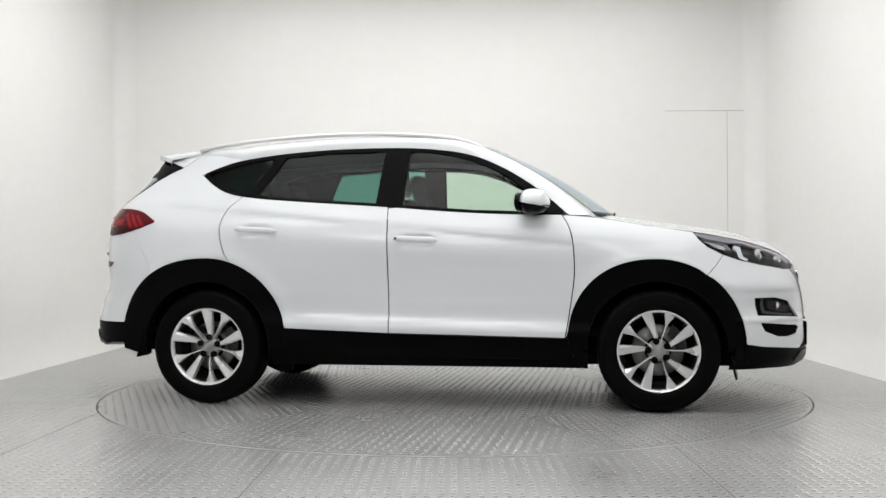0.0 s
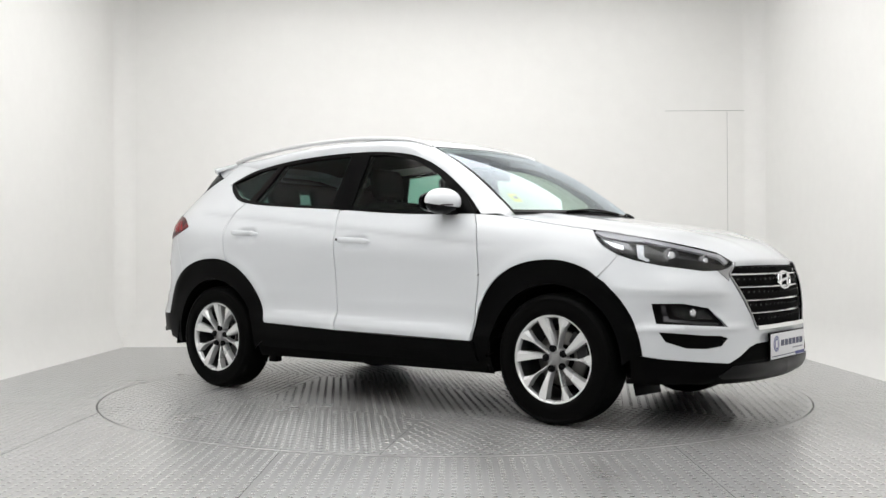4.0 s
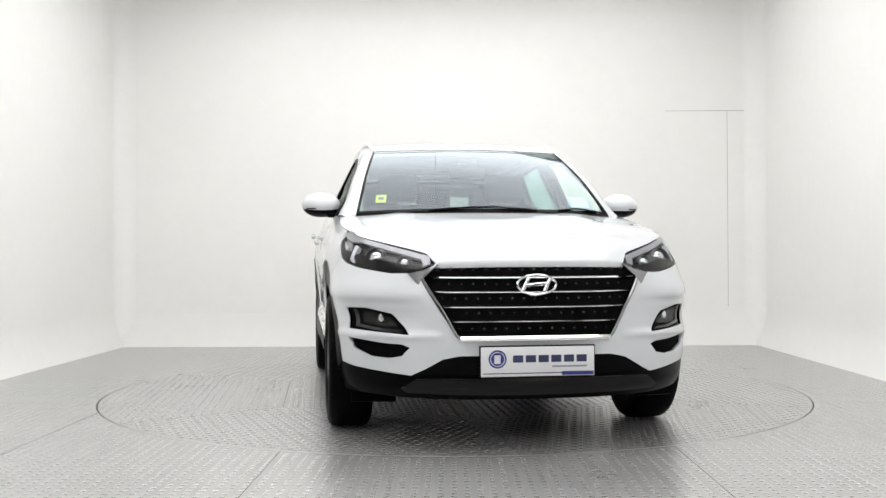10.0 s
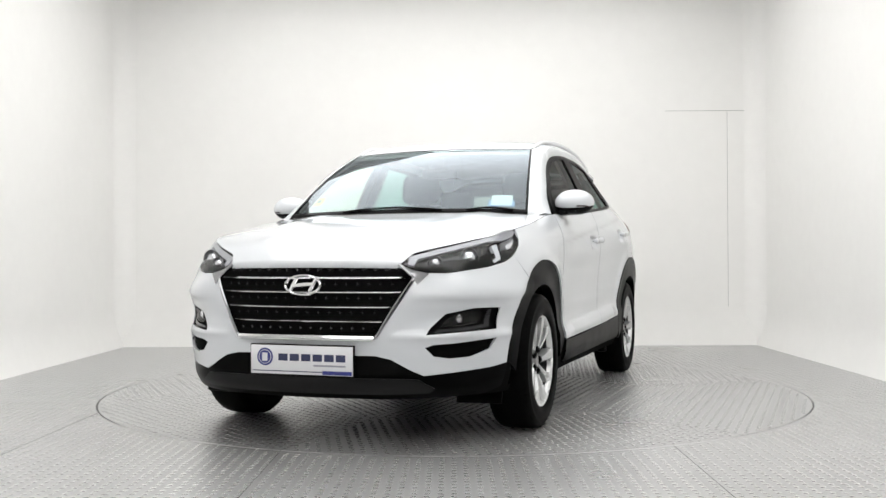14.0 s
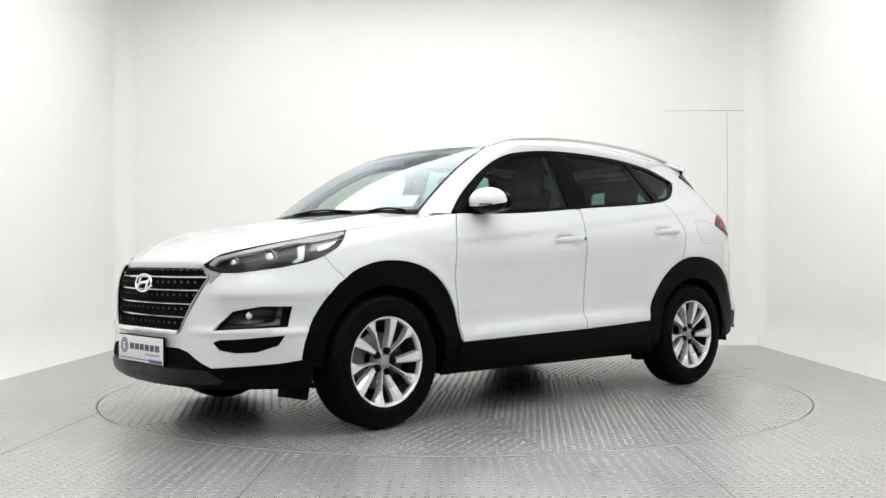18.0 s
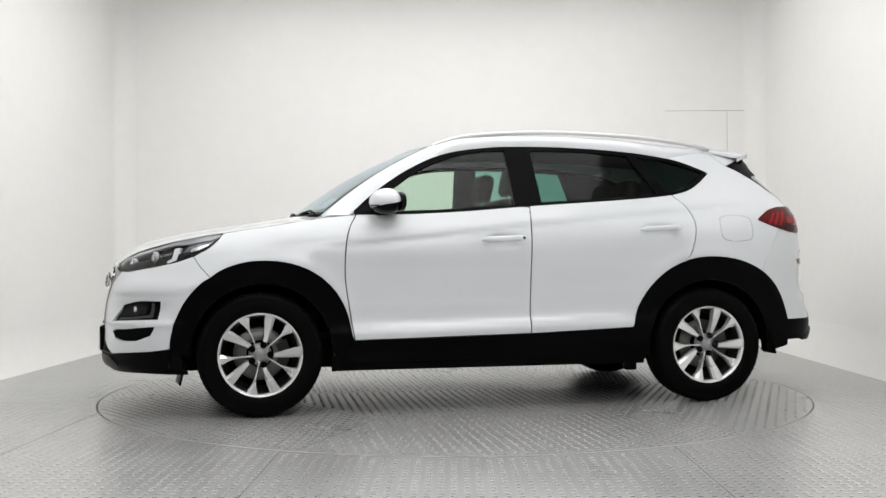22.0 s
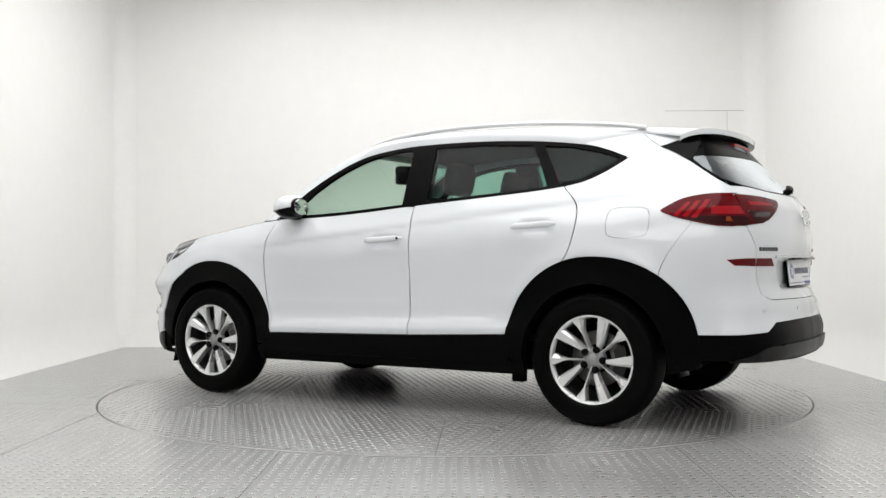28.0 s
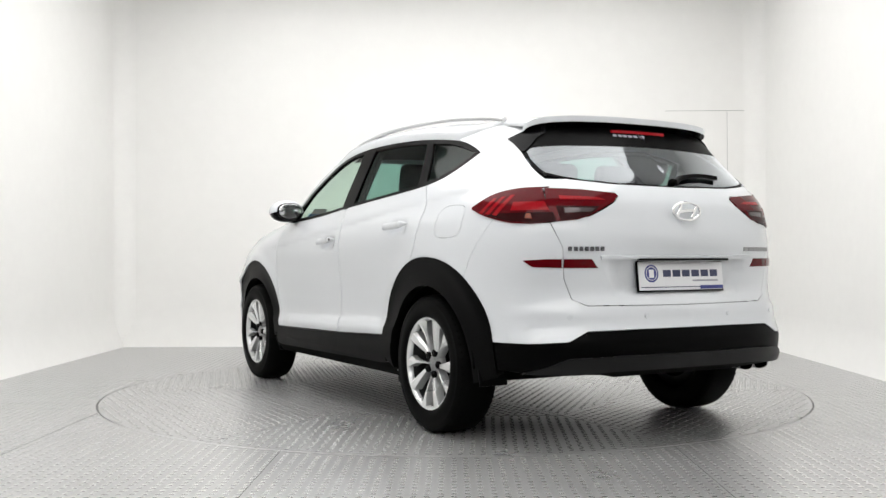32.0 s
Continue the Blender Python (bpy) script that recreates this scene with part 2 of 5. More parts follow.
# two softboxes hung behind the camera, tilted towards the turntable
for lx in (-1.66, 1.38):
    sb = ceiling_light(lx, -6.7, 2.95, 1.3, SPOT)
    sb.name = "softbox"
    tagged(sb, "bright rectangular softbox hung under the ceiling", "lamp", "studio softboxes")
    sb.matrix_basis = pose(lx, -6.6, 3.12, 62, 0, 0)
    part("hanger", box(bmesh.new(), -0.02, 0.02, -0.02, 0.02, -0.02, 1.32), CEILING, sb, smooth=False)

# joints of the flush door in the back wall
wn = bpy.data.objects["wall_north"]
for nm, a in (("panel_joint", (2.763, 2.766, 0.388, 2.355)), ("panel_joint", (2.14, 2.99, 2.353, 2.357))):
    part(nm, box(bmesh.new(), a[0], a[1], YB + DC - 0.0015, YB + DC + 0.001, a[2], a[3]), CAPGREY, wn, "thin grey joint of a flush door")

# ---------------------------------------------------------------- the turntable
table = empty("turntable", "round grey metal tread plate turntable flush with the floor", "turntable")


def disc():
    bm = bmesh.new()
    n = 128
    r = R_TABLE - 0.006
    top = [bm.verts.new((r * math.cos(2 * math.pi * i / n), r * math.sin(2 * math.pi * i / n), 0)) for i in range(n)]
    low = [bm.verts.new((v.co.x, v.co.y, -0.045)) for v in top]
    bm.faces.new(top)
    for i in range(n):
        j = (i + 1) % n
        bm.faces.new((low[i], low[j], top[j], top[i]))
    return bm


part("disc", disc(), PLATE, table, smooth=False)


def treads(keep, pitch=0.050, turn=0.0, h=0.0026):
    """Raised lozenges of tread plate, set in alternate directions, where keep(x, y) holds."""
    n = int(9.0 / pitch)
    i, j = np.meshgrid(np.arange(-n // 2, n // 2), np.arange(-n // 2, n // 2))
    x, y = i.ravel() * pitch, j.ravel() * pitch
    odd = (i + j).ravel() % 2
    ct, st = math.cos(turn), math.sin(turn)
    X, Y = x * ct - y * st, x * st + y * ct
    k = keep(X, Y)
    X, Y, odd = X[k], Y[k], odd[k]
    a = turn + np.where(odd == 1, math.pi / 4, -math.pi / 4)
    L, W = 0.0185, 0.0110
    loc = np.array([(-L, 0, 0), (0, -W, 0), (L, 0, 0), (0, W, 0), (-L * 0.45, 0, h), (L * 0.45, 0, h)])
    V = np.stack([X[:, None] + loc[:, 0] * np.cos(a)[:, None] - loc[:, 1] * np.sin(a)[:, None], Y[:, None] + loc[:, 0] * np.sin(a)[:, None] + loc[:, 1] * np.cos(a)[:, None], np.broadcast_to(loc[:, 2], (len(X), 6)) + 0.0002], -1).reshape(-1, 3)
    F = np.array([(0, 1, 4), (1, 5, 4), (1, 2, 5), (2, 3, 5), (3, 4, 5), (3, 0, 4)])
    F = (F[None] + (np.arange(len(X)) * 6)[:, None, None]).reshape(-1, 3)
    return V, F


def tread_mesh(name, keep, parent, label, turn=0.0, h=0.0026):
    V, F = treads(keep, turn=turn, h=h)
    me = bpy.data.meshes.new(name)
    me.vertices.add(len(V))
    me.vertices.foreach_set("co", V.ravel())
    me.loops.add(F.size)
    me.loops.foreach_set("vertex_index", F.ravel().astype(np.int32))
    me.polygons.add(len(F))
    me.polygons.foreach_set("loop_start", np.arange(0, F.size, 3, dtype=np.int32))
    me.update()
    me.validate()
    me.materials.append(TREAD)
    ob = new(name, me)
    ob.parent = parent
    return tagged(ob, label, kind="stuff")


# a hexagon of two plates in the middle, six plates round it
HEX, TURN0 = 1.27, radians(-1.5)
APO = HEX * math.cos(math.pi / 6)


def hex_out(X, Y):
    """Distance beyond the hexagon's sides."""
    return np.max([X * math.cos(TURN0 + radians(30 + 60 * k)) + Y * math.sin(TURN0 + radians(30 + 60 * k)) for k in range(6)], axis=0) - APO


def across(X, Y, a):
    return -X * math.sin(a) + Y * math.cos(a)


for k in range(2):
    tread_mesh("treads", lambda X, Y: (hex_out(X, Y) < -0.014) & (across(X, Y, TURN0) * (1 - 2 * k) > 0.014), table, "raised lozenge pattern", TURN0 + math.pi / 4 * k)
for k in range(6):
    a0 = TURN0 + radians(60 * k)
    tread_mesh("treads", lambda X, Y: (hex_out(X, Y) > 0.014) & (across(X, Y, a0) > 0.014) & (across(X, Y, a0 + radians(60)) < -0.014) & (np.hypot(X, Y) < R_TABLE - 0.03), table, "raised lozenge pattern", a0 + radians(30))


def joint(p, q, parent):
    """A dark joint in the floor from p to q."""
    d = Vector((q[0] - p[0], q[1] - p[1], 0))
    bm = box(bmesh.new(), 0, d.length, -0.0013, 0.0013, -0.003, 0.0008)
    bmesh.ops.transform(bm, matrix=pose(p[0], p[1], 0, 0, 0, math.degrees(math.atan2(d.y, d.x))), verts=bm.verts)
    return part("plate_joint", bm, SEAM, parent, "dark joint between plates", smooth=False)


def polar(r, deg):
    return (r * math.cos(TURN0 + radians(deg)), r * math.sin(TURN0 + radians(deg)))


joint(polar(HEX, 180), polar(HEX, 0), table)
for k in range(6):
    joint(polar(HEX, 60 * k), polar(HEX, 60 * k + 60), table)
    joint(polar(HEX, 60 * k), polar(R_TABLE - 0.01, 60 * k), table)
tread_mesh("treads", lambda X, Y: (np.hypot(X, Y) > R_TABLE + 0.03) & (X > XL + 0.02) & (X < XR - 0.02) & (Y > -3.4) & (Y < YB - 0.02) & (abs(X - 1.02) > 0.008) & (abs(X + 0.79) > 0.008), fl, "raised lozenge pattern", 0.0, 0.0014)
for xs, y0, y1 in ((1.02, -6.0, -2.02), (-0.79, -6.0, -2.12), (-2.03, -6.0, -1.0)):
    part("plate_joint", box(bmesh.new(), xs - 0.0015, xs + 0.0015, y0, y1, -0.003, 0.0008), SEAM, fl, "dark joint between plates", smooth=False)

# ---------------------------------------------------------------- the car: body surface
car = empty("car", "clean white compact SUV with black cladding standing on the turntable", "car")

# plan outline of the half body at its widest, front centre to rear centre
OUT = spline([(2.235, 0), (2.225, 0.22), (2.185, 0.45), (2.10, 0.63), (1.97, 0.77), (1.80, 0.865), (1.55, 0.905), (1.25, 0.92), (0.80, 0.917), (0.3, 0.913), (-0.3, 0.913), (-0.85, 0.917), (-1.25, 0.92), (-1.55, 0.91), (-1.80, 0.875), (-1.98, 0.80), (-2.10, 0.68), (-2.175, 0.50), (-2.215, 0.25), (-2.225, 0.0)], 40)
_s = np.concatenate([[0], np.cumsum(np.linalg.norm(np.diff(OUT, axis=0), axis=1))])
U_END = _s[-1]
_tan = np.gradient(OUT, _s, axis=0)
_nor = np.stack([-_tan[:, 1], _tan[:, 0]], 1)
_nor /= np.linalg.norm(_nor, axis=1)[:, None]
_nor *= np.where((_nor * OUT).sum(1) < 0, -1, 1)[:, None]
_nor[0], _nor[-1] = (1, 0), (-1, 0)


def u_at(x):
    """The way round the plan at which it has that x."""
    return float(np.interp(-x, -OUT[:, 0], _s))


# depth of the skin inside that outline over the height, at stations round the plan
ZS = np.linspace(0.15, 1.75, 161)
STATIONS = [
    (0.0, [(0.15, -0.30), (0.21, -0.07), (0.25, -0.005), (0.30, 0.015), (0.36, -0.005), (0.42, -0.03), (0.48, -0.015), (0.55, -0.005), (0.70, -0.005), (0.80, -0.02), (0.86, -0.045), (0.92, -0.13), (1.1, -0.5)]),
    (0.46, [(0.15, -0.30), (0.22, -0.06), (0.27, 0.0), (0.33, 0.015), (0.40, 0.012), (0.48, 0.008), (0.58, 0.0), (0.70, -0.012), (0.78, -0.03), (0.85, -0.06), (0.90, -0.12), (1.1, -0.5)]),
    (0.80, [(0.15, -0.25), (0.22, -0.07), (0.28, -0.02), (0.36, -0.01), (0.46, 0.0), (0.52, 0.0), (0.60, -0.02), (0.66, 0.0), (0.72, 0.0), (0.80, -0.03), (0.87, -0.065), (0.94, -0.13), (1.1, -0.4)]),
    (1.15, [(0.15, -0.12), (0.22, -0.05), (0.30, -0.015), (0.40, 0.0), (0.55, 0.0), (0.70, 0.0), (0.80, -0.012), (0.88, -0.032), (0.96, -0.072), (1.02, -0.13), (1.2, -0.34)]),
    (u_at(1.25), [(0.15, -0.1), (0.25, -0.03), (0.40, 0.0), (0.70, 0.0), (0.85, -0.008), (0.92, -0.018), (1.0, -0.045), (1.07, -0.095), (1.12, -0.15), (1.3, -0.34)]),
    (u_at(0.80), [(0.15, -0.12), (0.25, -0.05), (0.33, -0.012), (0.42, -0.007), (0.458, -0.008), (0.482, -0.018), (0.62, -0.025), (0.80, -0.012), (0.93, 0.0), (0.98, -0.008), (1.05, -0.035), (1.12, -0.08), (1.2, -0.135), (1.4, -0.245), (1.55, -0.32), (1.75, -0.42)]),
    (u_at(0.0), [(0.15, -0.12), (0.25, -0.05), (0.33, -0.01), (0.435, -0.004), (0.472, -0.005), (0.496, -0.017), (0.62, -0.027), (0.80, -0.016), (0.97, -0.002), (1.02, -0.008), (1.09, -0.034), (1.17, -0.068), (1.25, -0.105), (1.4, -0.175), (1.55, -0.25), (1.75, -0.4)]),
    (u_at(-0.80), [(0.15, -0.12), (0.25, -0.05), (0.33, -0.01), (0.455, -0.004), (0.492, -0.005), (0.516, -0.015), (0.68, -0.019), (0.85, -0.006), (1.02, 0.0), (1.06, -0.006), (1.14, -0.042), (1.21, -0.077), (1.3, -0.125), (1.4, -0.183), (1.55, -0.268), (1.75, -0.4)]),
    (u_at(-1.40), [(0.15, -0.1), (0.25, -0.03), (0.40, 0.0), (0.70, 0.0), (0.85, -0.002), (1.0, -0.006), (1.06, -0.02), (1.14, -0.058), (1.22, -0.11), (1.3, -0.172), (1.4, -0.247), (1.5, -0.312), (1.6, -0.385), (1.75, -0.5)]),
    (u_at(-1.80), [(0.15, -0.12), (0.25, -0.04), (0.40, -0.004), (0.60, 0.0), (0.80, 0.0), (0.92, -0.005), (1.02, -0.02), (1.12, -0.05), (1.2, -0.105), (1.3, -0.19), (1.4, -0.27), (1.5, -0.345), (1.6, -0.42), (1.75, -0.52)]),
    (u_at(-2.05), [(0.15, -0.30), (0.24, -0.09), (0.30, -0.01), (0.36, 0.022), (0.43, 0.034), (0.49, 0.036), (0.53, 0.024), (0.60, 0.006), (0.72, -0.015), (0.85, -0.012), (0.95, -0.015), (1.05, -0.03), (1.14, -0.055), (1.2, -0.095), (1.3, -0.185), (1.4, -0.275), (1.5, -0.36), (1.6, -0.44), (1.75, -0.55)]),
    (U_END, [(0.15, -0.45), (0.22, -0.16), (0.27, -0.05), (0.31, 0.0), (0.36, 0.028), (0.42, 0.04), (0.50, 0.042), (0.56, 0.026), (0.61, 0.012), (0.66, 0.0), (0.70, -0.03), (0.78, -0.032), (0.87, -0.025), (0.95, -0.005), (1.05, -0.015), (1.14, -0.035), (1.2, -0.07), (1.3, -0.17), (1.4, -0.265), (1.5, -0.35), (1.6, -0.43), (1.75, -0.55)]),
]
_us = np.array([s[0] for s in STATIONS])
_tab = np.array([hermite([p[0] for p in prof], [p[1] for p in prof])(ZS) for _, prof in STATIONS])
_grad = np.gradient(_tab, _us, axis=0)


def skin(u, z, off=0.0):
    """Points of the body's skin at u round the plan (negative on the right-hand side) and height z."""
    u, z = np.asarray(u, float), np.asarray(z, float)
    side, a = np.where(u < 0, -1.0, 1.0), np.clip(np.abs(u), 0, U_END)
    k = np.clip(np.searchsorted(_us, a, "right") - 1, 0, len(_us) - 2)
    h = _us[k + 1] - _us[k]
    t = (a - _us[k]) / h
    zi = np.clip((z - ZS[0]) / (ZS[1] - ZS[0]), 0, len(ZS) - 1.001)
    i = zi.astype(int)
    w = zi - i

    def g(tab, kk):
        return tab[kk, i] * (1 - w) + tab[kk, i + 1] * w

    d = (2 * t**3 - 3 * t**2 + 1) * g(_tab, k) + (t**3 - 2 * t**2 + t) * h * g(_grad, k) + (3 * t**2 - 2 * t**3) * g(_tab, k + 1) + (t**3 - t**2) * h * g(_grad, k + 1)
    px = np.interp(a, _s, OUT[:, 0])
    for hx, hz in ((-0.05, 0.972), (-1.02, 1.034)):
        d = d - 0.020 * np.exp(-(((px - hx) / 0.085) ** 4) - ((z - hz) / 0.036) ** 4)
    for wx, wz in ((1.325, 0.36), (-1.34, 0.375)):
        r = np.hypot(px - wx, z - wz)
        d = d + 0.009 * np.exp(-(((r - 0.52) / 0.05) ** 2)) * np.clip((z - 0.45) * 4, 0, 1)
    on = np.clip((0.74 - px) * 8, 0, 1) * np.clip((px + 0.80) * 8, 0, 1)
    zc = 0.475 + (0.74 - px) * 0.035
    d = d + 0.011 * on * np.where(z < zc, np.exp(-(((z - zc) / 0.06) ** 2)), np.exp(-(((z - zc) / 0.014) ** 2)))
    zs = 0.967 + (0.85 - px) * 0.1
    gz = z - (zs - 0.026)
    d = d - 0.009 * np.where(gz < 0, np.exp(-((gz / 0.085) ** 2)), np.exp(-((gz / 0.026) ** 2))) * np.clip((1.02 - px) * 4, 0, 1) * np.clip((px + 1.72) * 4, 0, 1)
    back = U_END - a
    d = d - 0.030 * np.clip((0.43 - back - 0.6 * np.clip(0.80 - z, 0, 1)) * 14, 0, 1) * np.clip((z - 0.700) * 40, 0, 1) * np.clip((0.866 - z) * 60, 0, 1)
    fr = np.clip((a - 0.40) * 6, 0, 1) * np.clip((1.12 - a) * 6, 0, 1)
    d = d + 0.013 * fr * np.where(z < 0.522, np.exp(-(((z - 0.522) / 0.022) ** 2)), np.exp(-(((z - 0.522) / 0.010) ** 2)))
    fs = np.clip((a - 0.50) * 5, 0, 1) * np.clip((1.35 - a) * 4, 0, 1)
    zr = 0.70 + 0.03 * (a - 0.8)
    d = d + 0.014 * fs * np.where(z < zr, np.exp(-(((z - zr) / 0.018) ** 2)), np.exp(-(((z - zr) / 0.07) ** 2)))
    rr = np.clip((0.95 - back) * 5, 0, 1)
    d = d + 0.010 * rr * np.where(z < 0.632, np.exp(-(((z - 0.632) / 0.045) ** 2)), np.exp(-(((z - 0.632) / 0.010) ** 2)))
    d = d + off
    x = np.interp(a, _s, OUT[:, 0]) + np.interp(a, _s, _nor[:, 0]) * d
    y = np.interp(a, _s, OUT[:, 1]) + np.interp(a, _s, _nor[:, 1]) * d
    return np.stack([x, y * side, z + 0 * x], -1)


_ug = np.linspace(0, U_END, 1500)


def ux(x, z):
    """u where the skin at height z has that x."""
    p = skin(_ug, np.full_like(_ug, z))
    return float(np.interp(-x, np.maximum.accumulate(-p[:, 0]), _ug))


def uf(y, z):
    """u on the front where the skin has that y."""
    p = skin(_ug[:500], np.full(500, z))
    return float(np.interp(y, np.maximum.accumulate(p[:, 1]), _ug[:500]))


def ur(y, z):
    """u on the rear where the skin has that y."""
    a = _ug[::-1][:500]
    p = skin(a, np.full(500, z))
    return float(np.interp(y, np.maximum.accumulate(p[:, 1]), a))


def side_pts(pts):
    return [(ux(x, z), z) for x, z in pts]


def front_pts(pts):
    return [(uf(y, z), z) for y, z in pts]


def rear_pts(pts):
    return [(ur(y, z), z) for y, z in pts]


def both(pts):
    """A half outline from the centre line out and back, mirrored to a whole one."""
    return list(pts) + [(-a, b) for a, b in pts[::-1]]


def rear_both(pts):
    """The same across the rear centre line: coordinates measured from it."""
    return [(a - U_END, b) for a, b in pts] + [(U_END - a, b) for a, b in pts[::-1]]


def rear_skin(v, z, off=0.0):
    """The skin across the rear: v from the centre line, left side negative."""
    v = np.asarray(v, float)
    u = U_END - np.abs(v)
    p = skin(u, z, off)
    p[..., 1] = np.abs(p[..., 1]) * np.where(v < 0, 1.0, -1.0)
    return p


def inside(poly, q):
    x, y = q[:, 0], q[:, 1]
    c = np.zeros(len(q), bool)
    a = poly
    b = np.roll(poly, -1, axis=0)
    for (x0, y0), (x1, y1) in zip(a, b):
        if y0 == y1:
            continue
        hit = ((y0 > y) != (y1 > y)) & (x < (x1 - x0) * (y - y0) / (y1 - y0) + x0)
        c ^= hit
    return c


def edge_points(p, step):
    """Points along a closed outline that keep its corners."""
    p = np.array(p, float)
    keep = [p[0]]
    for q in p[1:]:
        if np.linalg.norm(q - keep[-1]) > 0.004:
            keep.append(q)
    if np.linalg.norm(keep[-1] - keep[0]) < 0.004:
        keep.pop()
    out = []
    for a, b in zip(keep, keep[1:] + keep[:1]):
        n = max(1, int(math.ceil(np.linalg.norm(b - a) / step)))
        out += [a + (b - a) * i / n for i in range(n)]
    return np.array(out)


def panel(name, outline, surf, mat, parent, label="", step=0.025, off=0.0, thick=0.012, holes=()):
    """A sheet with the outline (and holes) given on the surface's two coordinates, with a turned-in edge."""
    from mathutils.geometry import delaunay_2d_cdt
    loops = [edge_points(o, step) for o in (outline, *holes)]
    pts, edges, base = [], [], 0
    for lp in loops:
        n = len(lp)
        pts += [tuple(p) for p in lp]
        edges += [(base + i, base + (i + 1) % n) for i in range(n)]
        base += n
    lo, hi = loops[0].min(0), loops[0].max(0)
    gx, gy = np.meshgrid(np.arange(lo[0] + step / 2, hi[0], step), np.arange(lo[1] + step / 2, hi[1], step))
    gx = gx + (np.arange(gx.shape[0]) % 2)[:, None] * step * 0.5
    q = np.stack([gx.ravel(), gy.ravel()], 1)
    keep = inside(loops[0], q)
    for h in loops[1:]:
        keep &= ~inside(h, q)
    q = q[keep]
    allb = np.vstack(loops)
    if len(q):
        d = np.full(len(q), 9.0)
        for b in allb:
            d = np.minimum(d, np.hypot(q[:, 0] - b[0], q[:, 1] - b[1]))
        q = q[d > step * 0.45]
    pts += [tuple(p) for p in q]
    vs, _, fs, _, _, _ = delaunay_2d_cdt([Vector(p) for p in pts], edges, [], 0, 1e-7)
    vs = np.array([tuple(v) for v in vs])
    fs = np.array([tuple(f) for f in fs])
    cen = vs[fs].mean(1)
    ok = inside(loops[0], cen)
    for h in loops[1:]:
        ok &= ~inside(h, cen)
    fs = fs[ok]
    e = 1e-3
    P = surf(vs[:, 0], vs[:, 1], off)
    N = np.cross(surf(vs[:, 0] + e, vs[:, 1], off) - surf(vs[:, 0] - e, vs[:, 1], off), surf(vs[:, 0], vs[:, 1] + e, off) - surf(vs[:, 0], vs[:, 1] - e, off))
    N /= np.linalg.norm(N, axis=1)[:, None] + 1e-12
    out = np.sign(((P - np.array([0, 0, 0.6])) * N).sum(1).mean()) or 1
    N *= out
    tri = P[fs]
    fn = np.cross(tri[:, 1] - tri[:, 0], tri[:, 2] - tri[:, 0])
    flip = (fn * N[fs[:, 0]]).sum(1) < 0
    fs[flip] = fs[flip][:, ::-1]
    verts, norms, faces = [P], [N], [tuple(f) for f in fs]
    if thick:
        cnt = {}
        for f in faces:
            for a, b in ((f[0], f[1]), (f[1], f[2]), (f[2], f[0])):
                cnt[(a, b)] = 1
        rim = [(a, b) for a, b in cnt if (b, a) not in cnt]
        idx = sorted({a for a, b in rim} | {b for a, b in rim})
        m1 = {v: len(P) + i for i, v in enumerate(idx)}
        m2 = {v: len(P) + len(idx) + i for i, v in enumerate(idx)}
        side = np.zeros((len(P), 3))
        for a, b in rim:
            t = P[b] - P[a]
            o = np.cross(t, N[a])
            side[a] += o
            side[b] += o
        sd = side[idx]
        sd /= np.linalg.norm(sd, axis=1)[:, None] + 1e-12
        deep = surf(vs[idx, 0], vs[idx, 1], off - thick) if thick < 0 else P[idx] - N[idx] * thick
        verts += [P[idx], deep]
        norms += [sd, sd]
        faces += [(m1[b], m1[a], m2[a], m2[b]) for a, b in rim]
    return mesh_object(name, np.vstack(verts), faces, mat, parent, label, True, np.vstack(norms))


def pair(name, outline, mat, parent, label="", **kw):
    """The same panel on the left and the right of the car."""
    a = panel(name, outline, skin, mat, parent, label, **kw)
    o2 = [(-u, z) for u, z in outline]
    h2 = [[(-u, z) for u, z in h] for h in kw.pop("holes", ())]
    b = panel(name, o2, skin, mat, parent, label, holes=h2, **kw)
    return a, b


def arc(cx, cz, r, a0, a1, n=24, rx=None):
    """Points (x, z) of an arc from a0 to a1 degrees, 0 towards the front, 90 up."""
    return [(cx + (rx or r) * math.cos(radians(a)), cz + r * math.sin(radians(a))) for a in np.linspace(a0, a1, n)]


WB, HUB, RT = 1.335, 0.342, 0.345
# the dark shell that shows in the gaps and behind openings


def shell():
    us = np.linspace(-U_END, U_END, 361)
    zs = np.linspace(0.24, 1.12, 45)
    uu, zz = np.meshgrid(us, zs, indexing="ij")
    top = np.interp(np.abs(us), [0, 0.45, 0.9, u_at(1.5), u_at(0.9), u_at(0.8), u_at(-1.4), U_END], [0.82, 0.82, 0.88, 0.95, 1.06, 1.09, 1.12, 1.12])
    low = np.interp(np.abs(us), [0, u_at(-1.70), u_at(-1.84), U_END], [0.24, 0.24, 0.36, 0.36])
    zz = low[:, None] + (zz - 0.24) * ((top - low) / 0.88)[:, None]
    P = skin(uu.ravel(), zz.ravel(), -0.016)
    fs = []
    for f in grid_faces(len(us), len(zs)):
        c = P[list(f)].mean(0)
        if any(math.hypot(c[0] - wx, c[2] - HUB) < 0.41 for wx in (WB, -WB)) and abs(c[1]) > 0.5:
            continue
        fs.append(f)
    return P, fs


_p, _f = shell()
mesh_object("inner_body", _p, _f, DARK, car, "dark inner body behind the panels")



